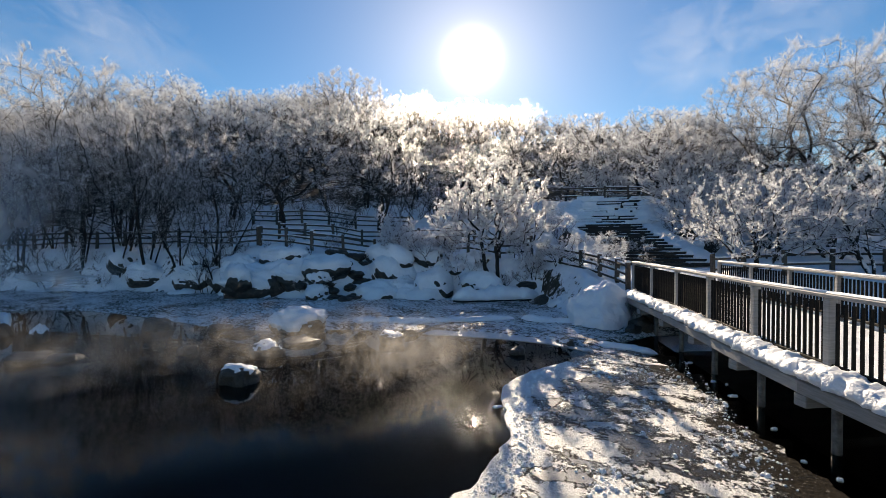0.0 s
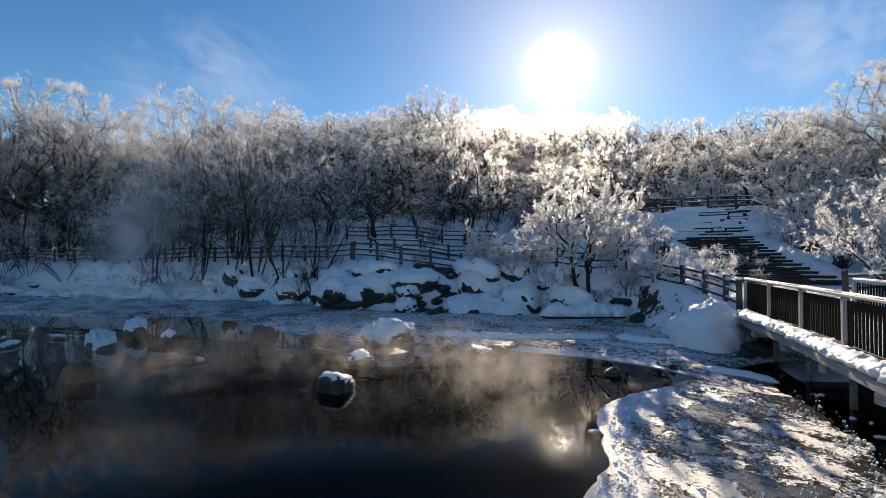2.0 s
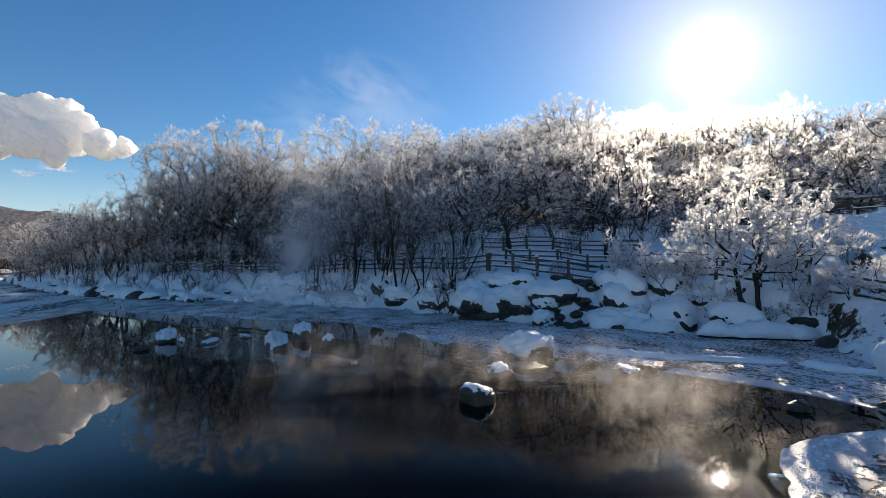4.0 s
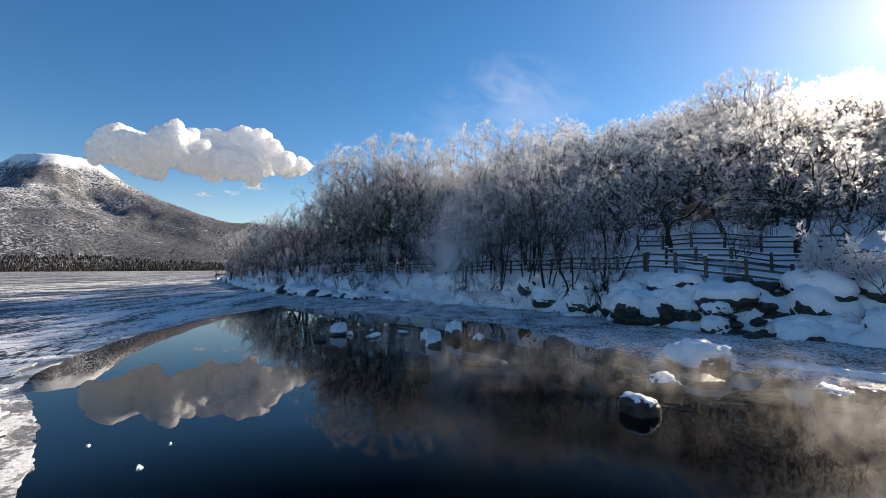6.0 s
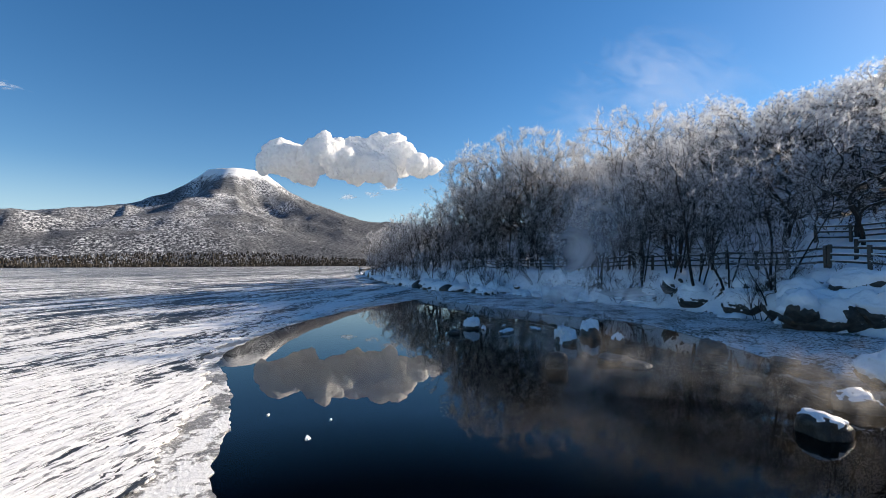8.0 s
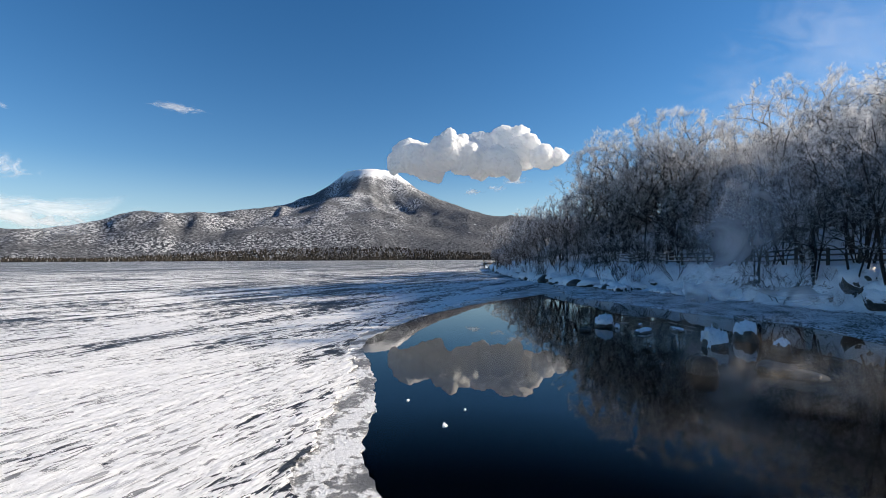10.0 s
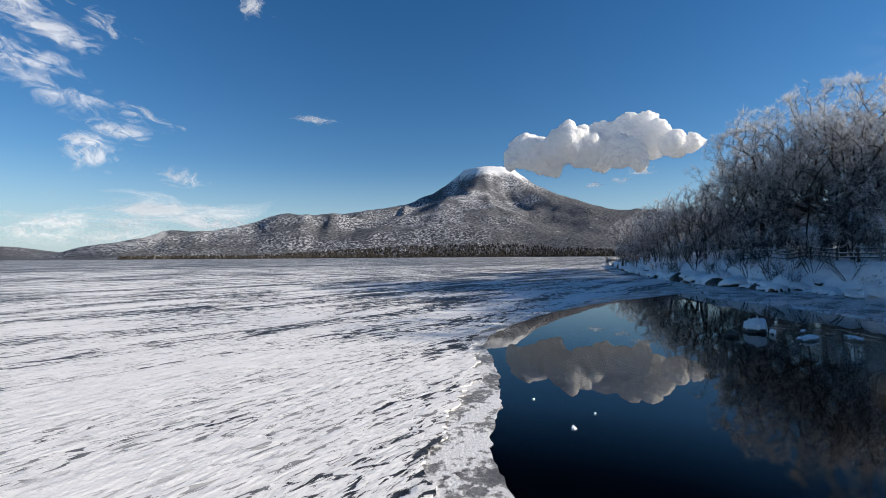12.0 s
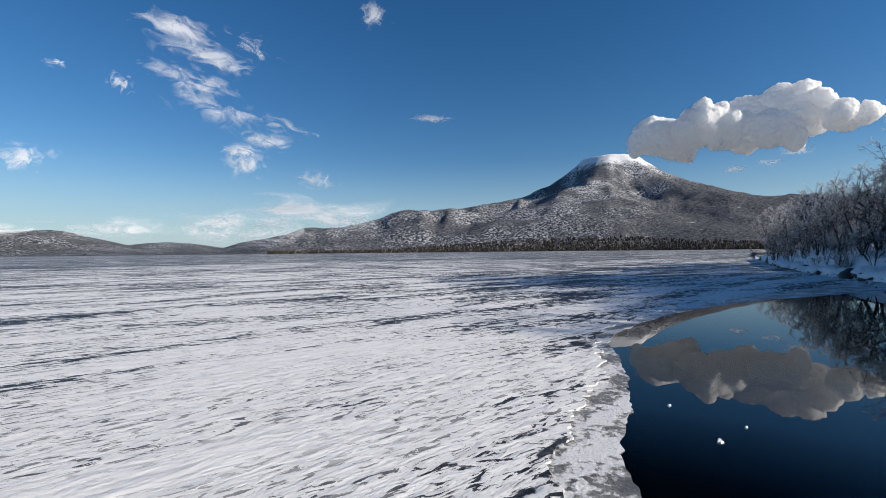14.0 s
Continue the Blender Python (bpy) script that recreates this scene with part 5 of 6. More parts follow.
# ---------------------------------------------------------------- loose ice
def floe(x, y, size, seed):
    """A thin ragged plate of snowy ice."""
    q = random.Random(seed)
    n = 13
    pts = [(math.cos(6.283 * k / n) * size * q.uniform(0.45, 1.15), math.sin(6.283 * k / n) * size * 0.55 * q.uniform(0.45, 1.15)) for k in range(n)]
    verts = [(a * 0.8, b * 0.8, 0.018 + q.uniform(0, 0.012)) for a, b in pts] + [(a * 1.05, b * 1.05, 0.003) for a, b in pts] + [(a, b, -0.03) for a, b in pts] + [(0, 0, 0.03)]
    faces = [(3 * n, k, (k + 1) % n) for k in range(n)]
    for r in (0, n):
        faces += [(r + k, r + n + k, r + n + (k + 1) % n, r + (k + 1) % n) for k in range(n)]
    ob = new("ice_floe", mesh_from("ice_floe", verts, faces, M_SNOW))
    ob.matrix_basis = pose(x, y, 0.0, 0, 0, q.uniform(-40, 40))
    tagged(ob, "small floe of snowy ice afloat on dark water", "ice", "ice floes")


q = random.Random(31)
for k in range(9):
    t = q.random()
    floe(2.62 + 0.35 * t + q.uniform(0.0, 0.35), 12.3 - 7.6 * t, q.uniform(0.03, 0.12), k)


def ice_crumbs():
    """Crumbs and clods of broken snow strewn over the ice by the footbridge."""
    q = random.Random(57)
    verts, faces = [], []
    n = 0
    while n < 3200:
        y = q.uniform(3.2, 12.4)
        x = q.uniform(-1.7, 2.6)
        side = float(np.interp(y, (3.2, 5.0, 6.6, 8.9, 10.2, 11.5, 12.4), (-2.0, -1.25, -0.85, -1.25, -0.95, -0.1, 0.6)))
        if x < side + 0.06:
            continue
        near = x - side
        dense = 1.0 if near < 0.45 else 0.08 + 1.2 * max(0.0, noise.noise((x * 1.1, y * 0.8, 4.0)))
        if q.random() > dense:
            continue
        n += 1
        s = q.uniform(0.005, 0.016) if q.random() < 0.90 else q.uniform(0.016, 0.042)
        b, a0 = len(verts), q.uniform(0, 6.28)
        for k in range(5):
            a = a0 + k * 1.2566
            verts.append((x + s * 1.3 * math.cos(a) * q.uniform(0.7, 1.2), y + s * 1.3 * math.sin(a) * q.uniform(0.7, 1.2), 0.018))
        for k in range(5):
            a = a0 + k * 1.2566 + 0.4
            verts.append((x + s * 0.8 * math.cos(a) * q.uniform(0.6, 1.2), y + s * 0.8 * math.sin(a) * q.uniform(0.6, 1.2), 0.02 + s * q.uniform(0.6, 1.3)))
        faces += [(b + k, b + (k + 1) % 5, b + 5 + (k + 1) % 5, b + 5 + k) for k in range(5)] + [tuple(b + 5 + k for k in range(5))]
    tagged(new("snow_crumbs", mesh_from("snow_crumbs", verts, faces, M_SNOW)), "crumbs of broken snow strewn over the ice", "snow", kind="stuff")


ice_crumbs()
for k, (x, y, s) in enumerate(((-8.73, -0.59, 0.10), (-10.2, -1.4, 0.05), (-9.6, -0.2, 0.03), (-1.3, 8.05, 0.09))):
    floe(x, y, s, 90 + k)


# ---------------------------------------------------------------- fences
POST = box_mesh("post", 0.15, 0.15, 1.15, M_FENCE, 0.02, (0, 0, 0.475))
POST_CAP = bm_mesh("snow", box_bm(0.19, 0.19, 0.08, 0.03, (0, 0, 1.08)), M_SNOW, True)
RAILS = {}


def rail_mesh(length):
    key = round(length, 2)
    if key not in RAILS:
        bm = bmesh.new()
        bmesh.ops.create_cone(bm, segments=7, radius1=0.052, radius2=0.047, depth=key, cap_ends=True, matrix=Matrix.Rotation(radians(90), 4, 'Y'))
        RAILS[key] = (bm_mesh("rail", bm, M_FENCE, True), bm_mesh("snow", box_bm(key * 0.98, 0.085, 0.06, 0.022, (0, 0, 0.062)), M_SNOW, True))
    return RAILS[key]


def fence(spots, label, rails=(0.28, 0.60, 0.90), snowy=0.6, seed=1, size=1.0):
    """A post-and-rail fence through spots (x, y, z): a post at each, three log rails between."""
    q = random.Random(seed)
    ob = thing("wooden_fence", label, "fence")
    for i, (x, y, z) in enumerate(spots):
        nx, ny, nz = spots[min(i + 1, len(spots) - 1)] if i + 1 < len(spots) else spots[i - 1]
        ang = math.degrees(math.atan2(ny - y, nx - x))
        p = part("post", POST, ob, m=pose(x, y, z, q.uniform(-2, 2), q.uniform(-2, 2), ang) @ Matrix.Diagonal((1, 1, size, 1)))
        if q.random() < snowy:
            part("snow", POST_CAP, p)
        if i + 1 == len(spots):
            break
        L = math.sqrt((nx - x) ** 2 + (ny - y) ** 2 + (nz - z) ** 2)
        me, sn = rail_mesh(round(L / 0.05) * 0.05)
        for h in rails:
            mid = ((x + nx) / 2, (y + ny) / 2, (z + nz) / 2 + h * size + q.uniform(-0.02, 0.02))
            m = pose(*mid, 0, -math.degrees(math.asin((nz - z) / L)), ang)
            r = part("rail", me, ob, m=m)
            if q.random() < snowy:
                part("snow", sn, r)
    return ob


def fence_line(points, step, dz=0.0):
    """Spots at even steps along a line of (x, y), set on the ground."""
    out = []
    carry = 0.0
    for a, b in zip(points, points[1:]):
        a, b = Vector(a), Vector(b)
        L = (b - a).length
        s = carry
        while s < L:
            p = a.lerp(b, s / L)
            out.append((p.x, p.y, ground_z(p.x, p.y) + dz))
            s += step
        carry = s - L
    return out


fence(fence_line([polar(a, top_r(a) + 0.4) for a in (5, 9, 14, 20, 26, 31, 34, 38, 38.4)], 1.7), "weathered log fence with snow on its rails above the bank", seed=2)
fence(fence_line([polar(a, top_r(a) + 0.4) for a in (37.6, 43, 48, 53, 58, 62, 66, 70, 74)], 1.9), "weathered log fence running behind the shore trees", seed=3)
fence(fence_line([polar(a, top_r(a) + 5.0) for a in (12, 20, 27, 33, 37)], 1.8), "upper path's log fence half hidden by snow", seed=4)
fence(fence_line([polar(a, top_r(a) + 8.5) for a in (20, 28, 34, 40)], 1.9), "log fence at the next turn of the path", seed=5)
fence([(-1.6, 22.9, 1.75), (-0.6, 22.0, 1.65), (0.3, 20.9, 1.5), (1.0, 19.8, 1.35), (1.55, 18.7, 1.2), (1.85, 17.7, 1.1)], "snow-laden log fence leading down to the footbridge", snowy=0.95, seed=6)
fence([(5.3, 20.6, 1.35), (6.6, 21.3, 1.4), (8.2, 21.8, 1.5), (9.9, 22.0, 1.55), (11.7, 22.1, 1.55), (13.6, 22.1, 1.6), (15.6, 22.0, 1.6)], "log fence beyond the footbridge", seed=7, rails=(0.45, 0.85))
fence([(-1.0, 37.6, 6.15), (0.6, 37.6, 6.15), (2.2, 37.6, 6.15), (3.9, 37.6, 6.1), (5.0, 37.8, 6.1)], "stout log fence at the head of the steps", seed=8)
fence([(5.0, 37.8, 5.9), (5.8, 38.6, 5.7), (6.6, 39.4, 5.45), (7.4, 40.2, 5.2), (8.3, 41.0, 5.0), (9.2, 41.8, 4.8)], "log fence stepping down beside the landing", seed=9, rails=(0.2, 0.45, 0.7, 0.92))


# ---------------------------------------------------------------- steps up the hill
def staircase():
    ob = thing("outdoor_staircase", "wide dark timber steps partly cleared of snow, climbing the hill", "stairs")
    q = random.Random(3)
    n = 14
    tread = box_mesh("step", 4.8, 0.46, 0.16, M_STEP, 0.015)
    for i in range(n):
        k = i / (n - 1)
        x, y, z = 4.15 - 2.3 * k, 25.6 + 7.2 * k, 1.78 + 2.2 * k
        st = part("step", tread, ob, m=pose(x, y, z, 0, 0, -6))
        for side in (-1, 1):
            L = q.uniform(0.3, 1.0) + (0.5 if side > 0 else 0.2)
            bm = box_bm(L, 0.4, 0.05, 0.02, (side * (2.4 - L / 2), 0.02, 0.10))
            part("snow", bm_mesh("snow", bm, M_SNOW, True), st)
        for _ in range(4):
            s0 = q.uniform(-2.0, 1.7)
            clod = drift("snow", [(s0, -0.1, 0.08), (s0 + q.uniform(0.25, 0.9), q.uniform(-0.12, 0.1), 0.08)], q.uniform(0.14, 0.3), q.uniform(0.04, 0.09), "", i + s0, rough=1.5)
            part("snow", clod, st)
    up = thing("upper_staircase", "upper flight of steps deep in snow", "stairs")
    tread2 = box_mesh("step", 4.4, 0.5, 0.17, M_STEP, 0.015)
    for i in range(11):
        k = i / 10
        x, y, z = 2.0 + 0.5 * k, 33.3 + 3.6 * k, 4.05 + 2.0 * k
        st = part("step", tread2, up, m=pose(x, y, z, 0, 0, -3))
        s0 = -2.3
        while s0 < 2.0:
            L = q.uniform(0.5, 1.9)
            thick = q.uniform(0.06, 0.24) if s0 > -1.0 else q.uniform(0.16, 0.30)
            bm = box_bm(L, q.uniform(0.44, 0.60), thick, 0.03, (s0 + L / 2, -0.02, 0.03 + thick / 2))
            part("snow", bm_mesh("snow", bm, M_SNOW, True), st)
            s0 += L + (q.uniform(0.0, 0.25) if s0 > -1.0 else 0.0)


staircase()
for k, (line_, w, h) in enumerate(([[(-0.5, 33.1, 4.0), (-0.2, 35.0, 5.0), (0.2, 36.9, 6.0)], 1.3, 0.5], [[(4.5, 32.9, 3.9), (4.7, 35.0, 4.9), (5.0, 36.8, 5.9)], 1.3, 0.5], [[(-0.4, 33.0, 3.95), (2.0, 33.1, 3.98), (4.4, 32.8, 3.9)], 0.8, 0.26],
                                   [[(1.6, 25.5, 1.75), (0.6, 29.0, 2.85), (-0.6, 32.8, 3.95)], 1.0, 0.42], [[(6.6, 25.5, 1.75), (5.5, 29.0, 2.85), (4.4, 32.7, 3.9)], 1.1, 0.42])):
    snow_drift(line_, w, h, "lumpy bank of snow along the edge of the steps", 60 + k)


# ---------------------------------------------------------------- footbridge
DECK = 1.08


def rail_run(parent, pts, seed):
    """One railing: square posts, cap rail, bottom rail and thin balusters, as parts of it."""
    q = random.Random(seed)
    run = part("railing", box_mesh("railing", 0.05, 0.05, 0.05, M_RAIL, 0.005), parent, "grey timber railing with dark metal balusters", Matrix.Translation((pts[0][0], pts[0][1], DECK + 0.05)))
    origin = Vector((pts[0][0], pts[0][1], DECK + 0.05))
    post = box_mesh("post", 0.12, 0.12, 1.10, M_RAIL, 0.012, (0, 0, 0.5))
    bal = box_mesh("baluster", 0.028, 0.044, 0.86, M_DARKMETAL, 0.004, (0, 0, 0.56))
    for i, (x, y) in enumerate(pts):
        nx, ny = pts[min(i + 1, len(pts) - 1)] if i + 1 < len(pts) else pts[i - 1]
        ang = math.degrees(math.atan2(ny - y, nx - x))
        at = lambda px, py, pz: Vector((px, py, pz)) - origin
        part("post", post, run, m=pose(*at(x, y, DECK), 0, 0, ang))
        if i + 1 == len(pts):
            break
        L = math.hypot(nx - x, ny - y)
        cx, cy = (x + nx) / 2, (y + ny) / 2
        part("top_rail", box_mesh("top_rail", L + 0.02, 0.17, 0.06, M_RAIL, 0.012), run, "grey cap rail rimmed with frost", pose(*at(cx, cy, DECK + 1.08), 0, 0, ang))
        part("snow", bm_mesh("snow", box_bm(L, 0.13, 0.03, 0.012), M_SNOW, True), run, "thin line of snow", pose(*at(cx, cy, DECK + 1.122), 0, 0, ang))
        part("bottom_rail", box_mesh("bottom_rail", L, 0.05, 0.06, M_DARKMETAL, 0.008), run, m=pose(*at(cx, cy, DECK + 0.13), 0, 0, ang))
        n = max(4, int(L / 0.13))
        for k in range(1, n):
            part("baluster", bal, run, m=pose(*at(x + (nx - x) * k / n, y + (ny - y) * k / n, DECK), 0, 0, ang))
    return run


NEAR = [(2.02, 17.5), (2.32, 15.5), (2.62, 13.45), (2.86, 11.35), (3.07, 9.32), (3.35, 7.48), (3.72, 5.65), (4.2, 3.8), (4.8, 1.9), (5.5, 0.0), (6.3, -2.0)]
OFF = [(5.0, 18.6), (5.35, 16.6), (5.62, 14.6), (5.80, 12.6), (5.92, 10.6), (6.1, 8.6), (6.4, 6.6), (6.85, 4.6), (7.4, 2.6), (8.0, 0.6), (8.7, -1.4)]


def bridge():
    ob = thing("footbridge", "grey timber footbridge on steel piers, snow along its edges", "bridge")
    rail_run(ob, NEAR, 1)
    rail_run(ob, OFF, 2)
    plank = {}
    for i in range(len(NEAR) - 1):
        a, b, c, d = Vector(NEAR[i]), Vector(NEAR[i + 1]), Vector(OFF[i]), Vector(OFF[i + 1])
        out1, out2 = (a - c).normalized() * 0.42, (b - d).normalized() * 0.42
        # boards run across the deck
        n = 9
        for k in range(n):
            p0, p1 = (a + out1).lerp(b + out2, k / n), (a + out1).lerp(b + out2, (k + 0.94) / n)
            q0, q1 = (c - out1).lerp(d - out2, k / n), (c - out1).lerp(d - out2, (k + 0.94) / n)
            top, low = DECK, DECK - 0.06
            vs = [(*p0, top), (*p1, top), (*q1, top), (*q0, top), (*p0, low), (*p1, low), (*q1, low), (*q0, low)]
            fs = [(0, 1, 2, 3), (7, 6, 5, 4), (0, 4, 5, 1), (1, 5, 6, 2), (2, 6, 7, 3), (3, 7, 4, 0)]
            part("plank", mesh_from("plank", vs, fs, M_RAIL), ob)
        ang = math.degrees(math.atan2(b.y - a.y, b.x - a.x))
        L = (b - a).length
        e1 = (a + out1 + b + out2) / 2
        part("edge_beam", box_mesh("edge_beam", L + 0.05, 0.09, 0.17, M_RAIL, 0.012), ob, m=pose(e1.x, e1.y, DECK - 0.15, 0, 0, ang))
        e2 = (c - out1 + d - out2) / 2
        part("edge_beam", box_mesh("edge_beam", (d - c).length + 0.05, 0.09, 0.17, M_RAIL, 0.012), ob, m=pose(e2.x, e2.y, DECK - 0.15, 0, 0, math.degrees(math.atan2(d.y - c.y, d.x - c.x))))
        g = (a * 0.75 + c * 0.25 + b * 0.75 + d * 0.25) / 2
        part("girder", box_mesh("girder", L, 0.12, 0.26, M_DARKMETAL, 0.01), ob, m=pose(g.x, g.y, DECK - 0.36, 0, 0, ang))
        # pier and cross beam under each post
        m0 = (b + d) / 2
        w = (b - d).length
        pa = math.degrees(math.atan2(b.y - d.y, b.x - d.x))
        part("cross_beam", box_mesh("cross_beam", w + 0.9, 0.20, 0.17, M_RAIL, 0.012), ob, m=pose(m0.x, m0.y, DECK - 0.33, 0, 0, pa))
        for f in (0.04, 0.96):
            p = b.lerp(d, f)
            bm = bmesh.new()
            bmesh.ops.create_cone(bm, segments=12, radius1=0.062, radius2=0.062, depth=1.9, cap_ends=True, matrix=Matrix.Translation((0, 0, -0.35)))
            pier = part("pier", bm_mesh("pier", bm, M_STEEL, True), ob, "round steel pier", pose(p.x, p.y, DECK - 0.42 - 0.6 + 0.35))
            bm = bmesh.new()
            bmesh.ops.create_cone(bm, segments=14, radius1=0.34, radius2=0.10, depth=0.10, cap_ends=True)
            for v in bm.verts:
                v.co.x *= 1 + 0.3 * noise.noise((p.y + v.co.x * 5, v.co.y * 5, 1)); v.co.y *= 1 + 0.3 * noise.noise((v.co.y * 5, p.y, 2))
            part("ice_collar", bm_mesh("ice_collar", bm, M_THIN, True), pier, "ring of ice at the waterline", pose(0, 0, -0.62 + 0.02 + 0.01))
    # trodden snow over the boards
    rows_, verts, faces = 60, [], []
    for i in range(rows_ + 1):
        f = (len(NEAR) - 1) * i / rows_
        k = min(int(f), len(NEAR) - 2)
        p, o = Vector(NEAR[k]).lerp(Vector(NEAR[k + 1]), f - k), Vector(OFF[k]).lerp(Vector(OFF[k + 1]), f - k)
        for j in range(13):
            w = p.lerp(o, 0.02 + 0.96 * j / 12)
            edge = -0.03 if j in (0, 12) else 0.0
            verts.append((w.x, w.y, DECK + 0.045 + edge + 0.03 * noise.noise((w.x * 1.7, w.y * 1.7, 2)) + 0.012 * noise.noise((w.x * 6, w.y * 6, 5))))
    for i in range(rows_):
        for j in range(12):
            faces.append((i * 13 + j, i * 13 + j + 1, (i + 1) * 13 + j + 1, (i + 1) * 13 + j))
    part("deck_snow", mesh_from("deck_snow", verts, faces, M_SNOW, True), ob, "trodden snow over the boards")
    # lumpy snow pushed to both edges of the deck
    for line_, sgn, nm in ((NEAR, 1, 1), (OFF, -1, 2)):
        pts = []
        for i, (x, y) in enumerate(line_):
            o = Vector(OFF[i] if sgn > 0 else NEAR[i])
            out = (Vector((x, y)) - o).normalized() * 0.27
            pts.append((x + out.x, y + out.y, DECK + 0.02))
        part("edge_snow", drift("edge_snow", pts, 0.46, 0.20, "", 20 + nm, rough=2.4), ob, "lumpy roll of cleared snow")


bridge()
q = random.Random(9)
for k in range(5):
    BRUSH.plant(k, 1.55 + 0.25 * k + q.uniform(-.2, .2), 17.1 + q.uniform(-0.5, 0.4), 0.34, q.uniform(0, 360), label="tuft of dead grass and twigs at the bridge end")


# ---------------------------------------------------------------- clouds
def cloud_material(name, thick):
    m = Nodes(name)
    v = m.place((1, 1, 1.4))
    col = m.ramp(m.noise(v, 0.06, 4, 0.6), (0.3, (0.93, 0.935, 0.94)), (0.7, (0.97, 0.97, 0.97)))
    mat = m.surface(col, 1.0, m.bump(m.noise(v, 0.05, 5, 0.6), 0.4, 8.0), spec=0.0, translucent=0.35)
    p = next(n for n in m.n if n.type == 'BSDF_PRINCIPLED')
    p.inputs["Subsurface Weight"].default_value = 1.0
    p.inputs["Subsurface Radius"].default_value = (1, 1, 1)
    p.inputs["Subsurface Scale"].default_value = thick
    return mat


M_CLOUD = cloud_material("cumulus", 30.0)


def cumulus(name, az, el, dist, wide, tall, seed, label):
    """Big heads of cloud with smaller heads swelling out of them, melted together and roughened into billows."""
    q = random.Random(seed)
    bm = bmesh.new()
    ax, ay = polar(az, dist)
    right = Vector((math.cos(radians(az)), math.sin(radians(az)), 0))
    ahead = Vector((-math.sin(radians(az)), math.cos(radians(az)), 0))
    heads = []
    # along, up, radius as shares of the cloud's half width and height
    for u, h, r in ((-0.77, 0.42, 0.31), (-0.91, 0.31, 0.18), (-0.66, 0.27, 0.20), (-0.43, 0.42, 0.28), (-0.29, 0.53, 0.27), (-0.15, 0.40, 0.31), (0.05, 0.58, 0.34), (0.27, 0.70, 0.28), (0.44, 0.82, 0.18),
                    (0.19, 0.31, 0.28), (0.44, 0.49, 0.28), (0.58, 0.62, 0.16), (0.38, 0.15, 0.16), (0.69, 0.35, 0.21), (0.86, 0.37, 0.14), (0.98, 0.44, 0.08), (-0.55, 0.30, 0.24), (0.0, 0.30, 0.26)):
        heads.append((right * (u * wide / 2) + ahead * (q.uniform(-0.25, 0.25) * tall) + Vector((0, 0, h * tall)), r * tall * 1.0))
    second = []
    for c, r in heads:
        for _ in range(9):
            d = Vector((q.gauss(0, 1), q.gauss(0, 1), q.gauss(0.25, 0.8))).normalized()
            second.append((c + d * r * 0.78, r * q.uniform(0.30, 0.52)))
    third = []
    for c, r in second:
        for _ in range(4):
            d = Vector((q.gauss(0, 1), q.gauss(0, 1), q.gauss(0.2, 0.9))).normalized()
            third.append((c + d * r * 0.75, r * q.uniform(0.30, 0.5)))
    for c, r in heads + second + third:
        bmesh.ops.create_icosphere(bm, subdivisions=2 if r > 10 else 1, radius=r, matrix=Matrix.Translation(c))
    ob = tagged(new(name, bm_mesh(name, bm, M_CLOUD, True)), label, "cloud", "clouds")
    ob.matrix_basis = Matrix.Translation((ax, ay, 2.9 + dist * math.tan(radians(el))))
    melt = ob.modifiers.new("melt", 'REMESH')
    melt.mode, melt.voxel_size, melt.use_smooth_shade = 'VOXEL', 2.2, True
    soft = ob.modifiers.new("soft", 'SMOOTH')
    soft.factor, soft.iterations = 0.6, 7
    for k, (size, strength, depth) in enumerate(((42.0, 24.0, 5), (17.0, 11.0, 4), (7.0, 4.5, 3))):
        tex = bpy.data.textures.new("billows", 'CLOUDS')
        tex.noise_scale, tex.noise_depth = size, depth
        bump = ob.modifiers.new("billow", 'DISPLACE')
        bump.texture, bump.strength, bump.mid_level, bump.texture_coords = tex, strength, 0.5, 'LOCAL'
    return ob


cumulus("cloud", 87.1, 9.5, 1500, 575, 188, 4, "white heaped cumulus cloud drifting above the mountain")


# the dark belt of conifers along the far shore
def far_forest():
    q = random.Random(77)
    verts, faces = [], []
    for i in range(7000):
        az = q.uniform(82, 141)
        shore = 2080 + 90 * noise.noise((az * 0.12, 0, 0))
        r = shore + 25 + 230 * q.random() ** 1.6
        x, y = polar(az, r)
        z = mountain_z(az, r) - 1
        h, w = q.uniform(7, 15), q.uniform(2.5, 5.0)
        b = len(verts)
        a0 = q.uniform(0, 2)
        for k in range(4):
            verts.append((x + w * math.cos(a0 + k * 1.571), y + w * math.sin(a0 + k * 1.571), z))
        verts.append((x, y, z + h))
        faces += [(b + k, b + (k + 1) % 4, b + 4) for k in range(4)]
    m = Nodes("far_conifers")
    col = m.ramp(m.island(), (0.0, (0.012, 0.013, 0.014)), (0.6, (0.045, 0.038, 0.030)), (0.9, (0.09, 0.08, 0.07)), (1.0, (0.25, 0.25, 0.26)))
    tagged(new("far_forest", mesh_from("far_forest", verts, faces, m.surface(col, 0.9, spec=0.05))), "belt of dark conifers along the far shore", "forest", kind="stuff")


far_forest()


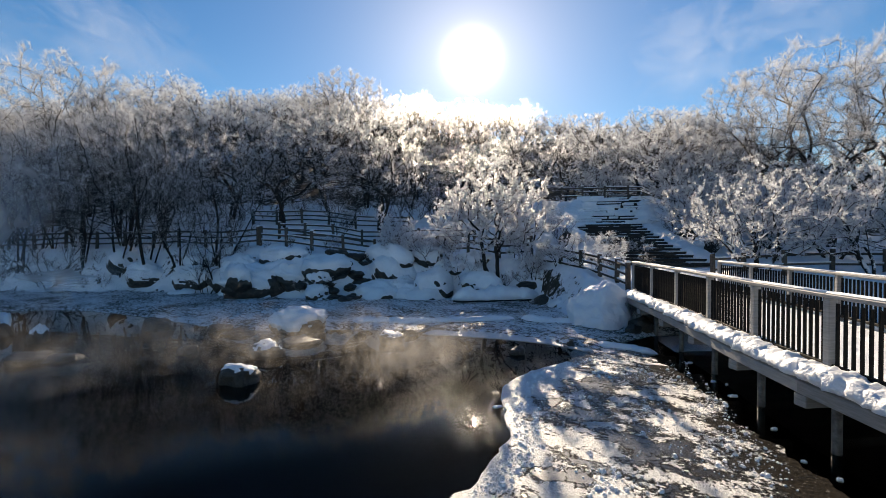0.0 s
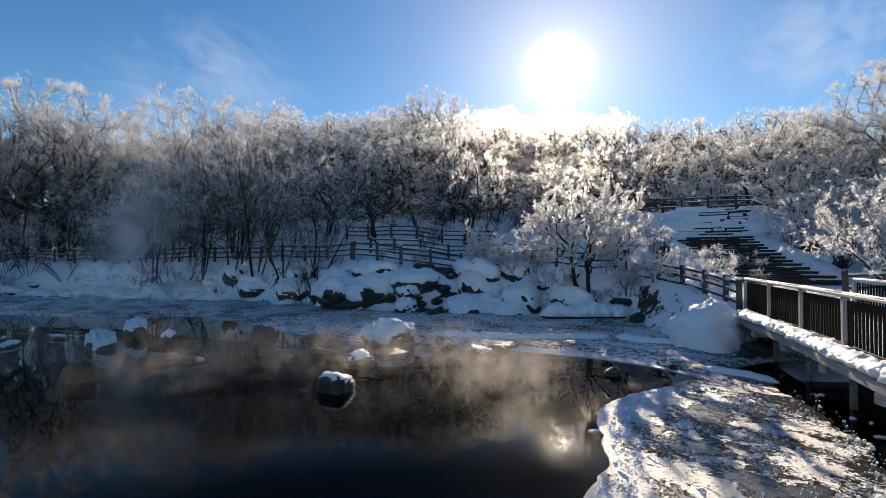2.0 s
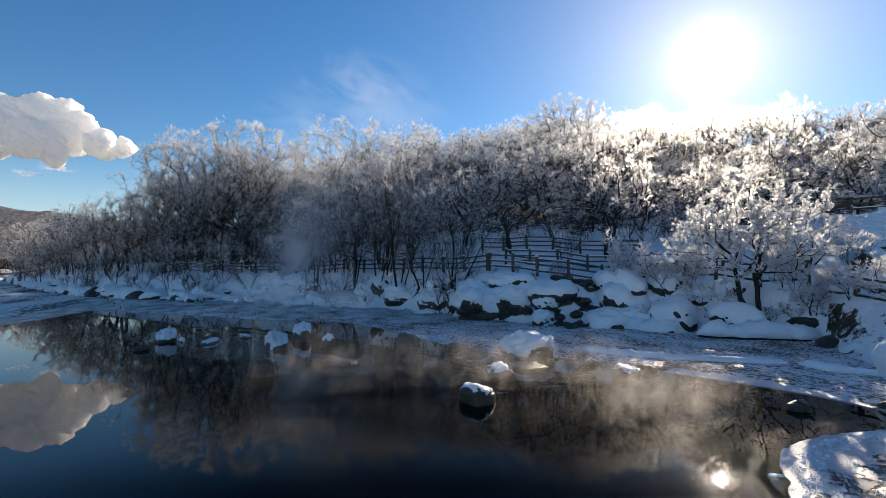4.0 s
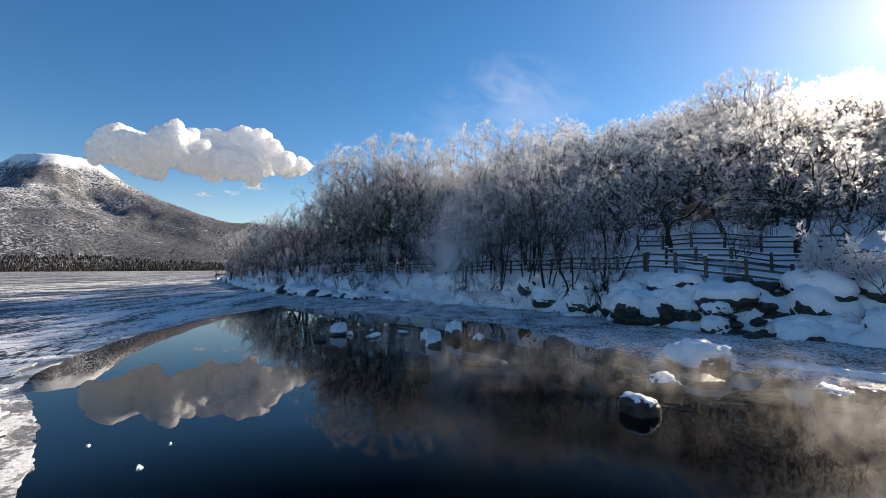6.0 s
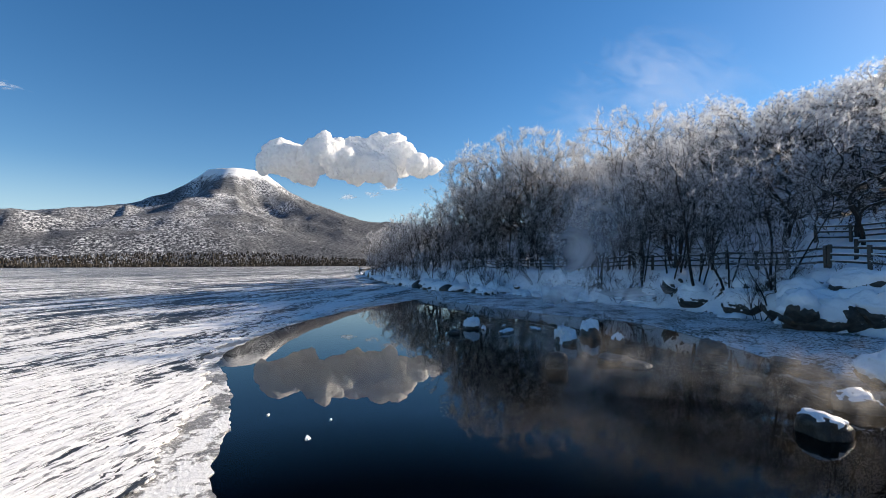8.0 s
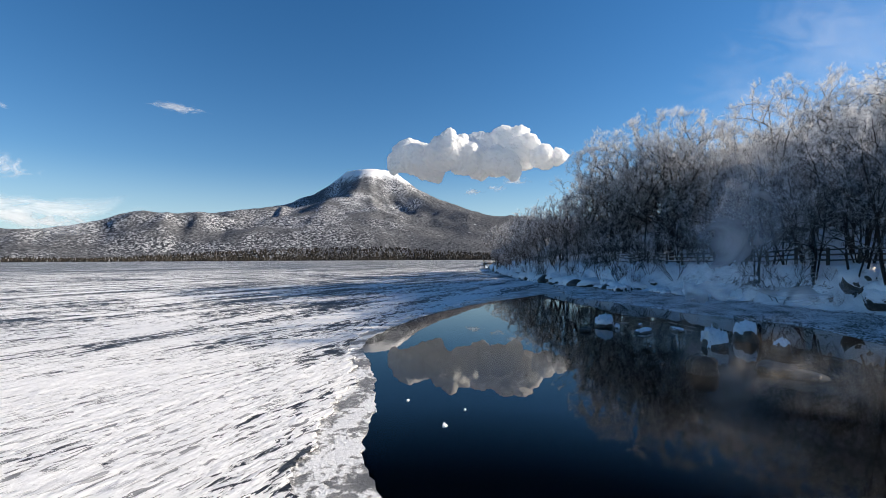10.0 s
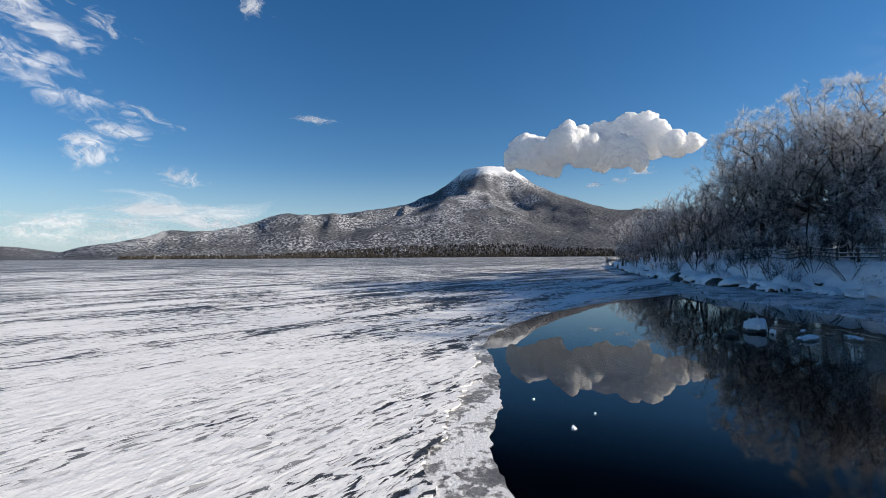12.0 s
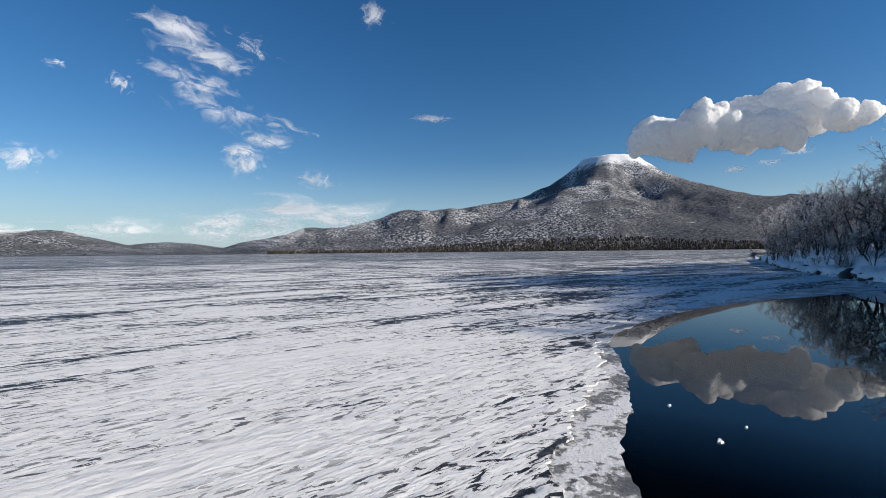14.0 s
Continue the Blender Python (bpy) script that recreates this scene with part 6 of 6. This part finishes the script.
# thin drifting clouds over the far end of the lake
def wisp_material(name, density, lo, hi, stretch, white):
    """Soft vapour on a sheet: curling shreds that thin out towards its rim."""
    m = Nodes(name)
    tc, mp, sep = m.n.new("ShaderNodeTexCoord"), m.n.new("ShaderNodeMapping"), m.n.new("ShaderNodeVectorMath")
    m.l.new(tc.outputs["Object"], mp.inputs[0])
    mp.inputs["Scale"].default_value = stretch
    shift = m.math('MULTIPLY', m.rand(), 60.0)
    m.l.new(shift, mp.inputs["Location"])
    sep.operation = 'LENGTH'
    m.l.new(tc.outputs["Object"], sep.inputs[0])
    inside = m.math('SUBTRACT', 1.0, sep.outputs["Value"], True)
    curl = m.noise(mp.outputs[0], 1.0, 5, 0.55, 1.3)
    wide = m.noise(mp.outputs[0], 0.45, 2, 0.5)
    k = m.math('ADD', m.math('ADD', m.math('MULTIPLY', curl, 0.65), m.math('MULTIPLY', wide, 0.45)), m.math('MULTIPLY', m.math('SUBTRACT', inside, 0.5), 0.30))
    rim = m.math('POWER', m.math('SUBTRACT', 1.0, m.math('MULTIPLY', sep.outputs["Value"], sep.outputs["Value"]), True), 2.0)
    fac = m.math('MULTIPLY', m.math('MULTIPLY', m.ramp(k, (lo, 0.0), (hi, 1.0)), rim), density)
    df, tl, mx, tr, fin = (m.n.new("ShaderNodeBsdfDiffuse"), m.n.new("ShaderNodeBsdfTranslucent"), m.n.new("ShaderNodeMixShader"),
                           m.n.new("ShaderNodeBsdfTransparent"), m.n.new("ShaderNodeMixShader"))
    df.inputs[0].default_value = tl.inputs[0].default_value = (*white, 1)
    mx.inputs[0].default_value = 0.5
    m.l.new(df.outputs[0], mx.inputs[1]); m.l.new(tl.outputs[0], mx.inputs[2])
    m.l.new(fac, fin.inputs[0]); m.l.new(tr.outputs[0], fin.inputs[1]); m.l.new(mx.outputs[0], fin.inputs[2])
    m.l.new(fin.outputs[0], m.out.inputs[0])
    return m.mat


def sheet_mesh(name, material, bow=0.25, n=10):
    verts = [(-1 + 2 * i / n, bow * ((-1 + 2 * i / n) ** 2 - 0.5) + 0.12 * noise.noise((i * 0.4, j * 0.4, 2)), -1 + 2 * j / n) for i in range(n + 1) for j in range(n + 1)]
    faces = [(i * (n + 1) + j, (i + 1) * (n + 1) + j, (i + 1) * (n + 1) + j + 1, i * (n + 1) + j + 1) for i in range(n) for j in range(n)]
    return mesh_from(name, verts, faces, material, True)


M_WISP = wisp_material("thin_cloud", 0.80, 0.54, 0.74, (3.0, 1.2, 1.8), (0.92, 0.93, 0.95))
M_MIST = wisp_material("thin_mist", 0.20, 0.44, 0.80, (5.5, 5.5, 1.6), (0.87, 0.82, 0.76))
M_VEIL = wisp_material("high_steam", 0.26, 0.46, 0.88, (2.2, 2.2, 3.4), (0.93, 0.94, 0.96))
M_STEAM = wisp_material("warm_steam", 0.60, 0.45, 0.82, (2.4, 2.4, 1.9), (0.88, 0.89, 0.92))
WISP = sheet_mesh("thin_cloud", M_WISP)
STEAM = sheet_mesh("steam", M_STEAM)
MIST = sheet_mesh("mist", M_MIST)
VEIL = sheet_mesh("steam", M_VEIL)


def vapour(mesh, az, el, dist, wide, tall, roll, label, category, group):
    """A patch of vapour at a heading and height above the horizon (degrees), its half sizes in degrees."""
    x, y = polar(az, dist)
    ob = new(mesh.name, mesh)
    k = dist * math.pi / 180
    ob.matrix_basis = pose(x, y, 2.9 + dist * math.tan(radians(el)), 0, roll, az) @ Matrix.Diagonal((wide * k, wide * k * 0.5, tall * k, 1))
    return tagged(ob, label, category, group, "stuff")


for az, el, w, t, roll in ((150.7, 23.0, 7.4, 2.6, 8), (142.8, 22.4, 5.9, 2.3, 10), (149.1, 18.4, 8.0, 2.7, 10), (146.4, 15.9, 8.1, 3.0, 12), (138.0, 14.3, 7.9, 2.3, 8), (143.5, 10.1, 4.4, 2.7, 5), (135.5, 8.6, 4.5, 1.6, 5), (143.8, 11.4, 3.7, 1.4, 0), (154.9, 16.9, 2.4, 1.8, 40), (162.4, 8.7, 4.1, 2.4, -5), (138.1, 4.7, 20.6, 3.6, 0), (145.3, 3.6, 5.4, 1.9, 0), (121.8, 16.0, 4.8, 1.0, 0), (128.9, 26.8, 3.8, 2.7, 0), (160.0, 17.8, 1.5, 0.7, 0), (131, 3.6, 9, 2.2, 3), (140, 2.6, 8, 2.4, 0), (156, 2.6, 9, 1.9, 0), (148, 2.6, 8, 1.9, 0), (165, 2.2, 8, 1.5, 0), (147, 20.5, 8, 2.4, 10), (141.5, 12.8, 5.5, 1.8, 8)):
    vapour(WISP, az, el, 1700, w, t, roll, "thin white cloud shredded by the wind", "cloud", "thin clouds")
for az, el, w, t in ((87.8, 8.2, 2.2, 0.8), (85.0, 8.7, 2.0, 0.7), (82.4, 9.6, 2.6, 0.9), (77.5, 12.0, 2.4, 1.0)):
    vapour(WISP, az, el, 1650, w, t, 0, "small scrap of white cloud under the cumulus", "cloud", "thin clouds")
for az, el, d, w, t, roll in ((61.0, 1.5, 30, 7.5, 7.5, 8), (58.0, 6.5, 32, 7.0, 8.0, 20), (56, -3.5, 22, 10, 3.6, 0), (63, -3.0, 26, 9.0, 4.0, 4)):
    vapour(STEAM, az, el, d, w, t, roll, "drift of pale steam rising from the warm inflow", "steam", "steam")
for az, el, d, w, t, roll in ((49, -9.5, 15, 15, 5, 0), (26, -11, 12.5, 15, 5, 2), (57, -11, 11.5, 14, 6, 0), (37, -11, 11.6, 15, 6, 3), (66, -8, 17, 11, 4.5, 0), (17, -13, 8.5, 12, 6, -3),
                              (45, -11.5, 12.0, 14, 6, -4), (22, -13.5, 7.8, 13, 6.5, 3)):
    vapour(MIST, az, el, d, w, t, roll, "thin sunlit mist drifting low over the pool", "mist", "mist")
for az, el, d, w, t, roll in ((57, 13.5, 34, 12, 9, 30), (51, 19.5, 36, 14, 8, 24), (-13, 20, 34, 10, 13, -25), (-20, 23, 35, 11, 12, -20), (-22, 12.5, 31, 13, 9, 0)):
    vapour(VEIL, az, el, d, w, t, roll, "faint veil of steam drifting above the trees", "steam", "high steam")
